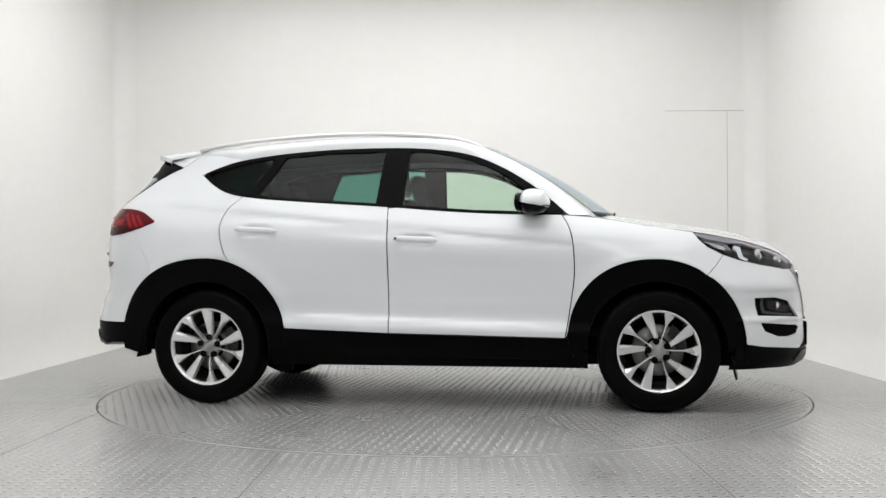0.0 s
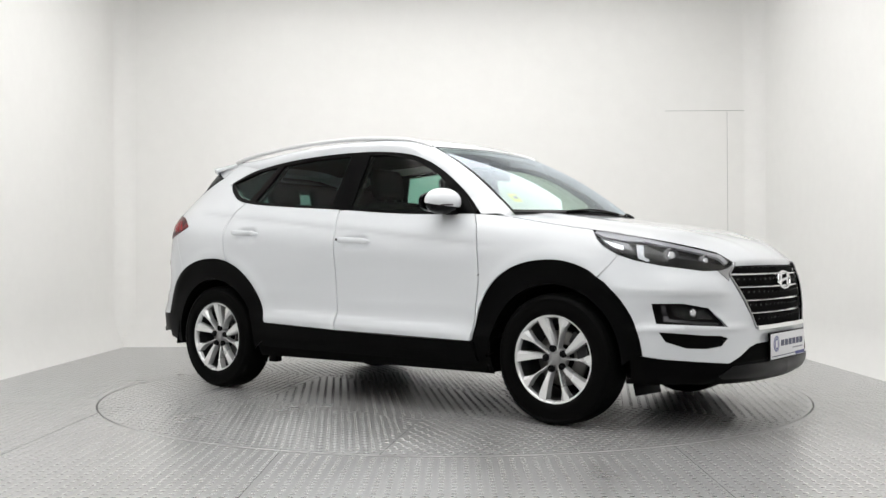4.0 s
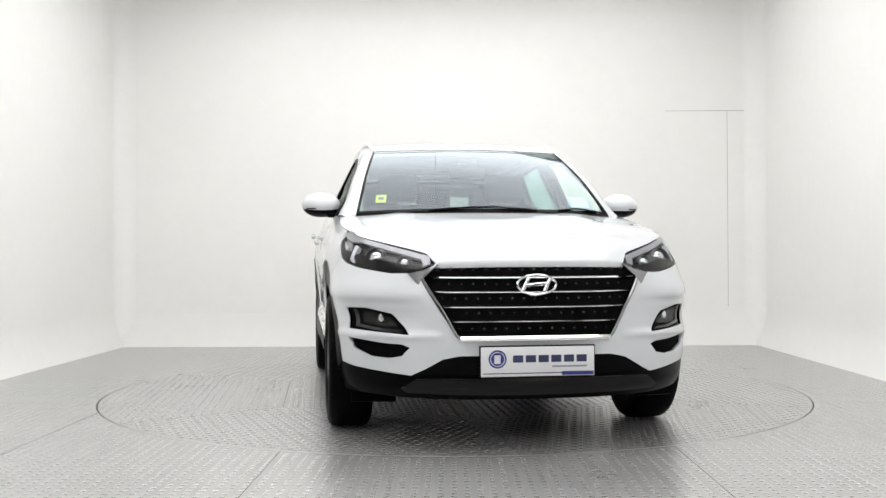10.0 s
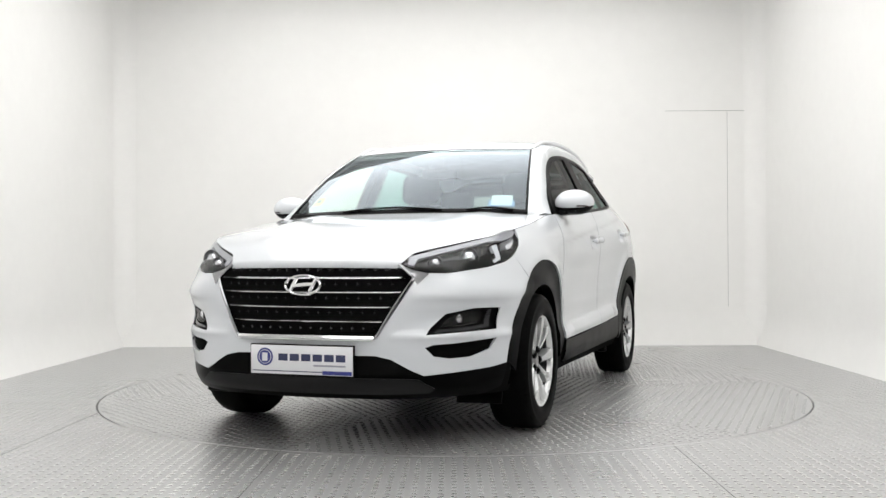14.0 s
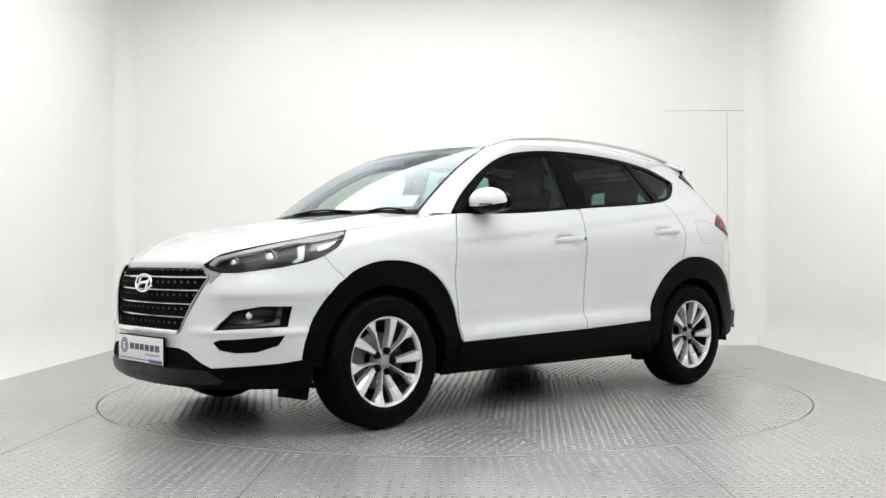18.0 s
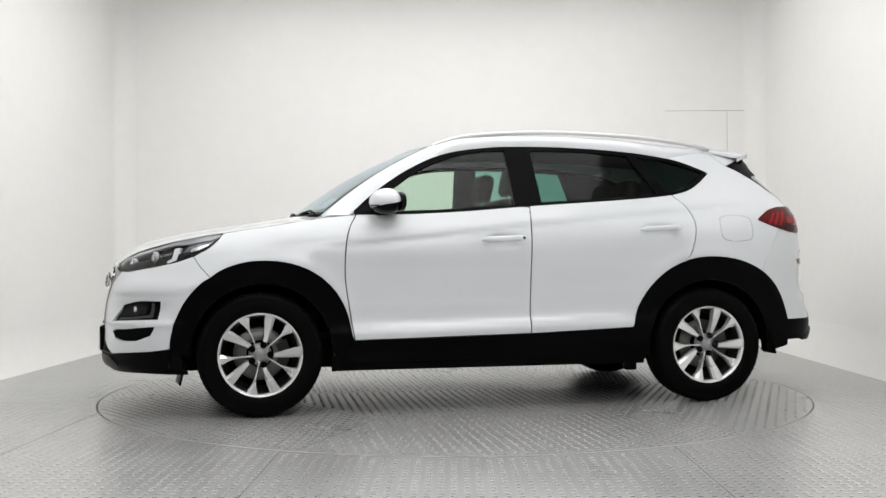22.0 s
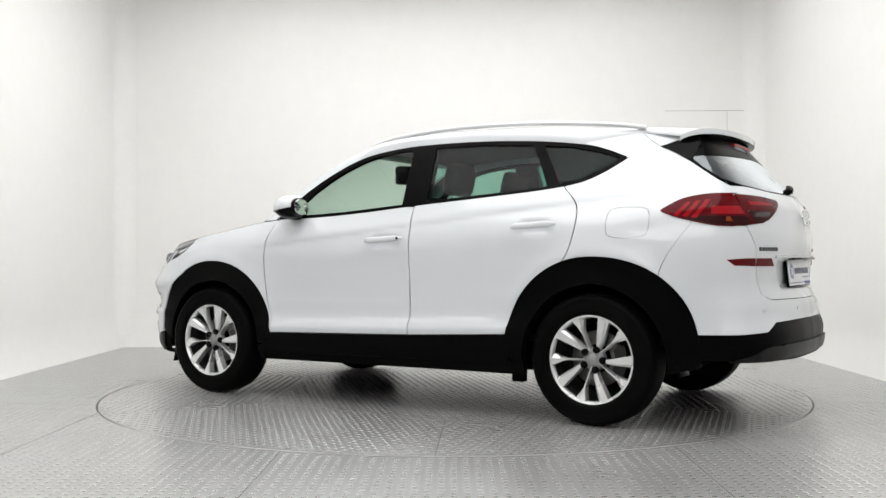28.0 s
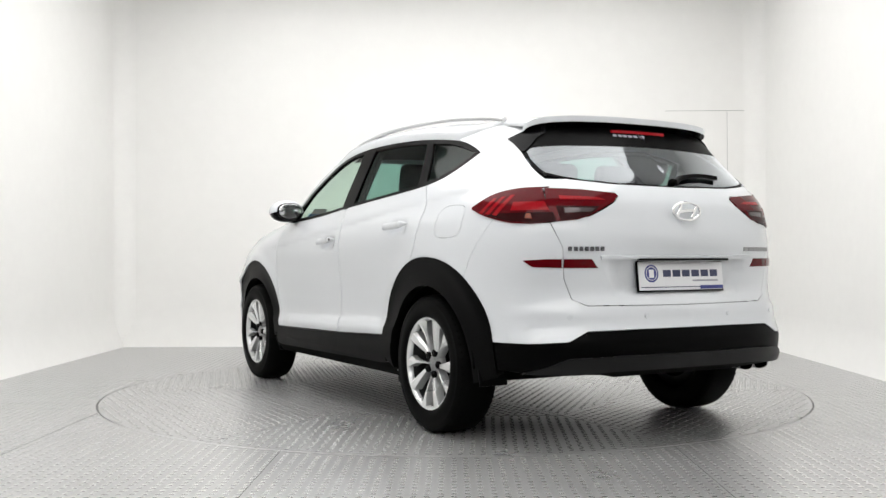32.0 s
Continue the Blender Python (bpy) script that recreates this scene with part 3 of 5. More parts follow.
def arch(cx, cz, r, rx0, rx1, a0, a1, n=36):
    """A wheel arch's edge: round towards the front, squarer and longer (rx1) towards the back."""
    out = []
    for a in np.linspace(a0, a1, n):
        c, s = math.cos(radians(a)), math.sin(radians(a))
        e = 1.0 if c > 0 else 2 / 2.25
        out.append((cx + (rx0 if c > 0 else rx1) * math.copysign(abs(c) ** e, c), cz + r * math.copysign(abs(s) ** e, s)))
    return out


ARCH_F = arch(WB - 0.01, 0.36, 0.505, 0.50, 0.502, -4, 172)
ARCH_R = arch(-WB - 0.005, 0.375, 0.502, 0.50, 0.552, 10, 166)
DOOR_X = 0.805   # front edge of the front door at its foot
B_X = -0.213     # edge between the doors

# belt: lower edge of the side windows' black frame
BELT = [(0.80, 1.122), (0.50, 1.127), (0.19, 1.143), (-0.224, 1.177), (-0.71, 1.212), (-1.05, 1.242), (-1.237, 1.275), (-1.35, 1.327), (-1.462, 1.405)]
DLO = [(0.83, 1.128), (0.66, 1.275), (0.46, 1.405), (0.25, 1.495), (0.0, 1.536), (-0.25, 1.548), (-0.576, 1.546), (-0.92, 1.527), (-1.20, 1.493), (-1.34, 1.455), (-1.462, 1.405)]
belt = spline(BELT, 8)
dlo = spline(DLO, 8)


def cut(curve, x0, x1):
    """The stretch of a curve (x falling) from x0 down to x1."""
    c = np.array(curve)
    f = lambda x: (x, float(np.interp(-x, -c[:, 0], c[:, 1])))
    m = [tuple(p) for p in c if x1 < p[0] < x0]
    return [f(x0)] + m + [f(x1)]


G = 0.0034
# door edges
edge_f = spline([(0.815, 0.418), (0.845, 0.60), (0.868, 0.78), (0.862, 0.95), (0.838, 1.05), (0.80, 1.118)], 8)
edge_b = [(B_X, 0.435), (B_X - 0.004, 0.75), (B_X - 0.011, 1.17)]
edge_r = spline([(-0.845, 0.462), (-0.90, 0.56), (-0.985, 0.69), (-1.05, 0.765), (-1.11, 0.80), (-1.168, 0.838), (-1.215, 0.90), (-1.247, 1.0), (-1.255, 1.09), (-1.228, 1.17), (-1.15, 1.25)], 8)
foot = lambda x: float(np.interp(-x, [-0.82, 0.21, 0.85], [0.417, 0.438, 0.463]))


def sh(pts, dx):
    return [(x + dx, z) for x, z in pts]


front_door = side_pts(sh(edge_f, -G)[::-1] + [(B_X + G, foot(B_X))] + [(x + G, z) for x, z in edge_b[1:]] + cut(belt, 0.795, B_X - 0.008)[::-1][1:])
rear_door = side_pts([(B_X - G, foot(B_X))] + [(x + G, z) for x, z in edge_r] + cut(belt, B_X - 0.011 - G, -1.147)[::-1] + [(x - G, z) for x, z in edge_b[::-1]])
fdoors = pair("front_door", front_door, PAINT, car, step=0.018)
rdoors = pair("rear_door", rear_door, PAINT, car, step=0.018)

# front wing: from the lamp back to the door, over the arch
BON = spline([(2.165, 0.847), (2.0, 0.915), (1.8, 0.968), (1.55, 1.013), (1.3, 1.05), (1.1, 1.085), (0.96, 1.105), (0.84, 1.118)], 6)
fen_front = [(1.601, 0.774), (1.6555, 0.834), (1.6905, 0.8865), (1.61, 0.930)]
fender = side_pts([tuple(p) for p in sh(edge_f, G)] + [(x, float(np.interp(-x, -BON[:, 0], BON[:, 1]))) for x in (0.86, 0.96, 1.1, 1.25, 1.4, 1.53)] + [(1.57, 0.965)] + fen_front[::-1] + [(x, z) for x, z in ARCH_F if x < 1.60])
pair("fender", fender, PAINT, car)

# rear quarter panel up to the roof
QTOP = [(-1.462, 1.405)] + [tuple(p) for p in dlo[::-1] if -1.455 < p[0] < -1.21] + [(-1.20, 1.499), (-1.36, 1.528), (-1.50, 1.546), (-1.55, 1.502), (-1.612, 1.458), (-1.70, 1.418), (-1.768, 1.378), (-1.84, 1.328), (-1.93, 1.268), (-1.995, 1.228), (-2.035, 1.200)]
quarter = side_pts([(x - G, z) for x, z in edge_r] + [(x, z) for x, z in cut(belt, -1.154, -1.46)[1:]] + QTOP[1:] + [(-1.99, 1.170), (-1.86, 1.152), (-1.72, 1.130), (-1.71, 1.095), (-1.80, 1.066), (-1.850, 1.0505), (-1.8025, 0.984), (-1.7425, 0.894), (-1.710, 0.83), (-1.697, 0.782)] + [p for p in ARCH_R[::-1] if p[0] > -1.69])
FLAP = side_pts(spline([(-1.42, 1.05), (-1.431, 1.112), (-1.485, 1.13), (-1.575, 1.13), (-1.634, 1.113), (-1.645, 1.05), (-1.634, 0.990), (-1.575, 0.972), (-1.485, 0.972), (-1.431, 0.990)], 4, True))
fc = np.mean(FLAP, axis=0)
flap = [tuple(fc + (np.array(p) - fc) * 0.975) for p in FLAP]
qa = panel("quarter_panel", quarter, skin, PAINT, car, step=0.02, holes=[FLAP])
panel("fuel_flap", flap, skin, PAINT, car, step=0.02)
panel("quarter_panel", [(-u, z) for u, z in quarter], skin, PAINT, car, step=0.02)

# front bumper, one piece across the front
bump = [(0.0, 0.50)] + [(uf(0.34, 0.50), 0.50), (uf(0.36, 0.52), 0.52), (uf(0.515, 0.78), 0.78), (uf(0.50, 0.806), 0.806), (uf(0.64, 0.803), 0.803)] + side_pts([(1.90, 0.829), (1.78, 0.856), (1.6935, 0.8855), (1.6585, 0.832), (1.604, 0.772)] + [p for p in ARCH_F[::-1] if p[0] > 1.61 and p[1] > 0.395] + [(1.824, 0.385)]) + front_pts([(0.80, 0.37), (0.56, 0.345), (0.50, 0.375), (0.42, 0.42), (0.35, 0.432), (0.0, 0.432)])
fog = side_pts([(1.884, 0.545), (1.866, 0.644)]) + front_pts([(0.75, 0.645), (0.64, 0.62), (0.585, 0.56), (0.57, 0.527), (0.66, 0.533)])
vent = side_pts([(1.925, 0.455), (1.900, 0.505)]) + front_pts([(0.76, 0.497), (0.68, 0.487), (0.60, 0.483), (0.565, 0.47), (0.60, 0.43), (0.66, 0.418), (0.735, 0.422)])
mir = lambda h: [(-u, z) for u, z in h]
panel("front_bumper", both(bump), skin, PAINT, car, step=0.025, holes=[fog, vent, mir(fog), mir(vent)])

# black lower cladding
low_f = [(0.0, 0.43)] + front_pts([(0.35, 0.43), (0.42, 0.418), (0.50, 0.373), (0.56, 0.343), (0.80, 0.367)]) + side_pts([(1.81, 0.383), (1.83, 0.275), (1.9, 0.245)]) + front_pts([(0.6, 0.238), (0.3, 0.234)]) + [(0.0, 0.234)]
panel("front_bumper_lower", both(low_f), skin, TRIM, car, off=-0.004, step=0.03)
sill = side_pts([(0.83, 0.413), (0.3, 0.42), (B_X, 0.434), (-0.85, 0.459), (-0.87, 0.31), (-0.8, 0.303), (0.8, 0.287), (0.86, 0.30)])
pair("sill", sill, TRIM, car, off=0.004, step=0.03)


def ring(cx, cz, r0, rx0, rx1, r1, a0, a1):
    return side_pts(arch(cx, cz, r0, rx0, rx1, a0, a1) + arc(cx, HUB, r1, a1 + 4, a0 - 6, 36))


pair("front_arch_trim", ring(WB - 0.01, 0.36, 0.507, 0.502, 0.504, 0.395, 5, 176), TRIM, car, off=-0.009, step=0.03, thick=0.05)
pair("rear_arch_trim", ring(-WB - 0.005, 0.375, 0.504, 0.502, 0.554, 0.395, -2, 184), TRIM, car, off=0.005, step=0.03, thick=0.05)

# rear: tailgate, bumper, lamps
gate = [(U_END, 0.6545)] + rear_pts([(0.53, 0.6575), (0.592, 0.686), (0.6225, 0.78), (0.628, 0.92), (0.6695, 1.03), (0.50, 1.058), (0.43, 1.092), (0.375, 1.124), (0.345, 1.154), (0.36, 1.172), (0.60, 1.18), (0.665, 1.20), (0.66, 1.235), (0.55, 1.232), (0.35, 1.210)]) + [(U_END, 1.203)]
panel("tailgate", rear_both(gate), rear_skin, PAINT, car)
rb = [(U_END, 0.651)] + rear_pts([(0.532, 0.654), (0.5945, 0.685), (0.625, 0.78), (0.6305, 0.92), (0.672, 1.028)]) + side_pts([(-2.0, 1.026), (-1.88, 1.046), (-1.852, 1.050), (-1.804, 0.983), (-1.744, 0.893), (-1.7125, 0.829), (-1.699, 0.780)] + [p for p in ARCH_R if p[0] < -1.705 and p[1] > 0.51] + [(-1.880, 0.49)]) + rear_pts([(0.78, 0.49), (0.64, 0.50), (0.55, 0.545), (0.3, 0.55)]) + [(U_END, 0.55)]
panel("rear_bumper", rear_both(rb), rear_skin, PAINT, car)
rl = [(U_END, 0.547)] + rear_pts([(0.3, 0.547), (0.55, 0.542), (0.64, 0.497), (0.78, 0.487)]) + side_pts([(-1.878, 0.487), (-1.86, 0.385), (-1.90, 0.365)]) + rear_pts([(0.60, 0.352), (0.3, 0.344)]) + [(U_END, 0.344)]
panel("rear_bumper_lower", rear_both(rl), rear_skin, TRIM, car, off=-0.004, step=0.03)
rg = [(U_END, 1.212)] + rear_pts([(0.35, 1.219), (0.54, 1.243)]) + side_pts([(-1.955, 1.268), (-1.86, 1.33)]) + rear_pts([(0.585, 1.46), (0.3, 1.475)]) + [(U_END, 1.48)]
panel("rear_window", rear_both(rg), rear_skin, BACKGLASS, car, off=-0.004, thick=0)

# side windows
frame_o = side_pts(list(map(tuple, cut(belt, 0.80, -1.41)))[::1] + [tuple(p) for p in dlo[::-1]][1:-1])
g1 = side_pts([(0.66, 1.142), (0.3, 1.155), (-0.135, 1.188), (-0.118, 1.521), (0.02, 1.514)] + list(map(tuple, spline([(0.12, 1.499), (0.24, 1.468), (0.42, 1.390), (0.58, 1.278), (0.66, 1.205)], 4))))
g2 = side_pts([(-0.300, 1.201), (-0.60, 1.222), (-0.85, 1.241), (-1.05, 1.260), (-0.905, 1.503), (-0.6, 1.523), (-0.275, 1.525)])
g3 = side_pts([(-1.118, 1.275)] + list(map(tuple, spline([(-1.22, 1.292), (-1.31, 1.335), (-1.405, 1.398), (-1.40, 1.412), (-1.29, 1.446), (-1.14, 1.482)], 4))) + [(-0.97, 1.498)])
pair("window_frame", frame_o, TRIM, car, off=0.001, holes=[g1, g2, g3], thick=0.02)
for k in (0, 1):
    sg = -1 if k else 1
    panel("front_window", [(sg * u, z) for u, z in g1], skin, SIDEGLASS, fdoors[k], off=-0.008, thick=0)
    panel("rear_side_window", [(sg * u, z) for u, z in g2], skin, REARGLASS, rdoors[k], off=-0.008, thick=0)
pair("quarter_window", g3, REARGLASS, car, off=-0.008, thick=0)
# roof and bonnet
ROOF_Z = hermite([-1.98, -1.9, -1.6, -1.2, -0.8, -0.35, 0.0, 0.2, 0.32, 0.44], [1.548, 1.556, 1.592, 1.632, 1.656, 1.663, 1.648, 1.624, 1.598, 1.562])
dz = lambda x: np.interp(-x, -dlo[:, 0], dlo[:, 1])


def roof():
    """From the curved head of the windscreen back to the spoiler, crowned from rail to rail."""
    n, m = 64, 61
    P, P0 = [], []
    for i in range(n):
        t = i / (n - 1)
        for a in np.linspace(-90, 90, m):
            s, c = math.sin(radians(a)), math.cos(radians(a))
            k = min(1.0, abs(s) ** 0.9 * 0.70 / 0.59)
            xf = 0.325 + 0.075 * (1 - k * k)
            x = xf + (-1.505 - xf) * t
            zd = float(dz(x)) if x > -1.20 else float(np.interp(-x, [1.20, 1.36, 1.50], [1.495, 1.524, 1.543]))
            yd = edge_y(x, zd)
            z = zd - 0.003 + (float(ROOF_Z(x)) - zd) * c ** (0.46 + 0.16 * min(1.0, max(0.0, (-x - 0.5) / 0.9)))
            w = max(0.0, 1 - t / 0.10) ** 2
            if k < 1:
                head = 1.546 + 0.01 * (1 - k * k)
            else:
                g = min(1.0, max(0.0, (yd * abs(s) ** 0.9 - 0.59) / max(1e-3, yd - 0.59)))
                head = 1.546 + (zd - 1.546) * g + 0.02 * math.sin(g * math.pi)
            z = z * (1 - w) + w * head
            if i == 0:
                P0.append((x + 0.004, yd * math.copysign(abs(s) ** 0.9, s), z - 0.03))
            P.append((x, yd * math.copysign(abs(s) ** 0.9, s), z))
    return P0 + P, grid_faces(n + 1, m)


_ex = np.linspace(0.45, -1.52, 120)
_ey = [float(skin(ux(x, z), z)[1]) - 0.002 for x, z in ((x, float(dz(x)) if x > -1.20 else float(np.interp(-x, [1.20, 1.36, 1.50], [1.495, 1.524, 1.543]))) for x in _ex)]


def edge_y(x, z):
    return float(np.interp(-x, -_ex, _ey))


_p, _f = roof()
mesh_object("roof", _p, _f, PAINT, car)


def bonnet():
    """From the lip over the grille back under the windscreen, between edges along lamps and wings."""
    zc = hermite([0.95, 1.12, 1.35, 1.64, 1.9, 2.08, 2.15, 2.195], [1.135, 1.128, 1.095, 1.052, 1.0, 0.938, 0.892, 0.853])
    n, m = 60, 61
    line = [tuple(skin(uf(0.442, 0.848), 0.848))] + [tuple(skin(ux(x, z + 0.002), z + 0.002)) for x, z in BON if x < 2.06]
    E = np.array(line)
    s_ = np.concatenate([[0], np.cumsum(np.linalg.norm(np.diff(E, axis=0), axis=1))])
    E = np.stack([np.interp(np.linspace(0, s_[-1], n), s_, E[:, k]) for k in range(3)], 1)
    P = []
    for i in range(-1, n):
        t = max(i, 0) / (n - 1)
        e = E[max(i, 0)]
        cx = 2.195 - (2.195 - 1.12) * t
        for j in range(m):
            s = -1 + 2 * j / (m - 1)
            a = abs(s)
            x = cx + (e[0] - cx) * a**2.2
            z = e[2] + (float(zc(cx)) - e[2]) * (1 - a**2.6)
            z += 0.007 * math.exp(-(((a - 0.60 + 0.12 * (1 - t)) / 0.10) ** 2)) * min(1, 5 * t)
            if i < 0:
                x, z = x - 0.006, z - 0.022
            P.append((x, e[1] * s, z))
    return P, grid_faces(n + 1, m)


_p, _f = bonnet()
mesh_object("bonnet", _p, _f, PAINT, car)


def screen(s, t, off=0.0):
    """s from -1 to 1 across, t from 0 at the cowl to 1 at the roof."""
    s, t = np.asarray(s, float), np.asarray(t, float)
    x = 0.985 - 0.66 * t + (0.135 - 0.06 * t) * (1 - s**2)
    y = (0.735 - 0.145 * t) * s
    z = 1.125 + 0.42 * t + 0.035 * np.sin(t * np.pi) + 0.01 * (1 - s**2)
    return np.stack([x, y, z + off], -1)


panel("windscreen", [(-1, 0), (1, 0), (1, 1), (-1, 1)], screen, SCREEN, car, step=0.05, thick=0)


def a_pillar(sd):
    P = []
    n, m = 30, 9
    for i in range(n):
        t = -0.12 + 1.12 * i / (n - 1)
        a = screen(np.array(1.0), np.array(max(t, 0.0))) + np.array([0.0, 0.0, 0.4 * min(t, 0.0)])
        x = 0.86 - 0.62 * t
        z = float(dz(x)) if x < 0.83 else 1.12
        b = skin(ux(x, z), z)
        for j in range(m):
            w = j / (m - 1)
            p = a * (1 - w) + b * w + np.array([0.01 * (1 - max(t, 0.0)), 0.012, 0.012 + 0.008 * max(t, 0.0)]) * math.sin(w * math.pi)
            P.append((p[0], p[1] * sd, p[2]))
    return P, grid_faces(n, m)


for sd in (1, -1):
    _p, _f = a_pillar(sd)
    mesh_object("a_pillar", _p, _f, PAINT, car)

# ---------------------------------------------------------------- lamps, grille and trim


def sweep(name, path, prof, mat, parent, label="", closed=False, up=(0, 0, 1), cap=True):
    """A profile (a, b) carried along a path; a goes sideways, b along up."""
    path = np.array(path, float)
    n, m = len(path), len(prof)
    tan = np.gradient(path, axis=0)
    if closed:
        tan = np.roll(path, -1, axis=0) - np.roll(path, 1, axis=0)
    tan /= np.linalg.norm(tan, axis=1)[:, None] + 1e-12
    upv = np.broadcast_to(np.array(up, float), path.shape)
    sd = np.cross(tan, upv)
    sd /= np.linalg.norm(sd, axis=1)[:, None] + 1e-12
    uv = np.cross(sd, tan)
    V = np.concatenate([path[:, None] + sd[:, None] * np.array(prof)[None, :, 0:1] + uv[:, None] * np.array(prof)[None, :, 1:2]], 1).reshape(-1, 3)
    F = []
    for i in range(n if closed else n - 1):
        k = (i + 1) % n
        for j in range(m):
            F.append((i * m + j, i * m + (j + 1) % m, k * m + (j + 1) % m, k * m + j))
    if cap and not closed:
        F += [tuple(range(m)), tuple(range((n - 1) * m, n * m))[::-1]]
    bm = bmesh.new()
    vs = [bm.verts.new(v) for v in V]
    for f in F:
        try:
            bm.faces.new([vs[i] for i in f])
        except ValueError:
            pass
    return part(name, bm, mat, parent, label, sharp=40)


def oval(a, b, n=12):
    return [(a * math.cos(2 * math.pi * i / n), b * math.sin(2 * math.pi * i / n)) for i in range(n)]


def skin_line(pts, off, step=0.02, sg=1):
    """A line on the skin through (u, z) points, lifted by off."""
    q = resample(np.array(pts, float), step)
    return skin(sg * q[:, 0], q[:, 1], off)


def bowl(bm, centre, axis, prof, n=24):
    """Turn (radius, depth) points about an axis."""
    ax = Vector(axis).normalized()
    s = ax.orthogonal().normalized()
    t = ax.cross(s)
    rows = []
    for r, d in prof:
        rows.append([bm.verts.new(Vector(centre) + ax * d + (s * math.cos(2 * math.pi * i / n) + t * math.sin(2 * math.pi * i / n)) * max(r, 1e-4)) for i in range(n)])
    for a, b in zip(rows, rows[1:]):
        for i in range(n):
            j = (i + 1) % n
            bm.faces.new((a[i], a[j], b[j], b[i]))
    return bm


# grille
gy = [(0.0, 0.846), (0.435, 0.843), (0.505, 0.785), (0.352, 0.515), (0.0, 0.508)]
gr = both([(0.0, 0.846)] + front_pts(gy[1:4]) + [(0.0, 0.508)])
grille = panel("grille", gr, skin, GLOSS, car, "black radiator grille with bright bars", off=-0.035, thick=0.03)


def half_w(z):
    return float(np.interp(z, [0.515, 0.785, 0.843], [0.352, 0.503, 0.435]))


for z in (0.786, 0.722, 0.655, 0.590):
    w = half_w(z) - 0.012
    us = np.linspace(-uf(w, z), uf(w, z), 60)
    sweep("grille_bar", skin(us, np.full(60, z), -0.012), [(-0.012, -0.005), (0.008, -0.006), (0.011, -0.002), (0.001, 0.006), (-0.013, 0.008)], CHROME, grille, "bright grille bar")
bm = bmesh.new()
for r, z in enumerate((0.815, 0.752, 0.688, 0.622, 0.552)):
    w = half_w(z) - 0.03
    k = int(2 * w / 0.052)
    for i in range(k + 1):
        y = -w + 2 * w * i / k + (0.013 if r % 2 else 0)
        if abs(y) > half_w(z) - 0.02:
            continue
        p = skin(math.copysign(uf(abs(y), z), y), z, -0.03)
        vv = [bm.verts.new((p[0], p[1] + a, p[2] + b)) for a, b in ((-0.025, 0), (0, -0.024), (0.025, 0), (0, 0.024))]
        tip = bm.verts.new((p[0] + 0.021, p[1], p[2] + 0.007))
        for a in range(4):
            bm.faces.new((vv[a], vv[(a + 1) % 4], tip))
part("grille_studs", bm, STUD, grille, "faceted black studs", smooth=False)["kind"] = "stuff"
frame_line = front_pts([(0.435, 0.846), (0.508, 0.785), (0.43, 0.65), (0.356, 0.518), (0.34, 0.510)])
for sg in (1, -1):
    sweep("grille_surround", skin_line(frame_line, 0.002, 0.015, sg), [(-0.005, -0.010), (0.005, -0.010), (0.006, 0.003), (0.0, 0.006), (-0.006, 0.002)], DARKCHROME, grille, "dark chrome side of the grille surround", up=(1, 0, 0.2))
us = np.linspace(-uf(0.345, 0.510), uf(0.345, 0.510), 50)
sweep("grille_surround", skin(us, np.full(50, 0.512), 0.004), [(-0.012, -0.011), (0.008, -0.011), (0.011, 0.0), (0.003, 0.010), (-0.010, 0.010)], CHROME, grille, "chrome grille surround")


def badge(name, centre, w, h, facing, parent):
    """An oval bright ring with plain slanted strokes inside."""
    e = new(name)
    e.parent = parent
    e.matrix_basis = centre
    a = np.linspace(0, 2 * math.pi, 48, endpoint=False)
    ringp = [(0, w / 2 * math.cos(t), h / 2 * math.sin(t)) for t in a]
    sweep("badge_ring", ringp, oval(0.006, 0.006, 8), CHROME, e, closed=True, up=(1, 0, 0))
    for pts in ([(-0.36, -0.30), (-0.20, 0.34)], [(0.20, -0.34), (0.36, 0.30)], [(-0.28, -0.04), (0.0, 0.03), (0.28, 0.06)]):
        sweep("badge_stroke", [(0, p[0] * w, p[1] * h) for p in pts], oval(w * 0.05, 0.006, 8), CHROME, e, up=(1, 0, 0))
    e["label"] = "bright oval badge"
    return e


badge("badge", pose(2.236, 0, 0.752, 0, -8, 0), 0.178, 0.088, 1, car)


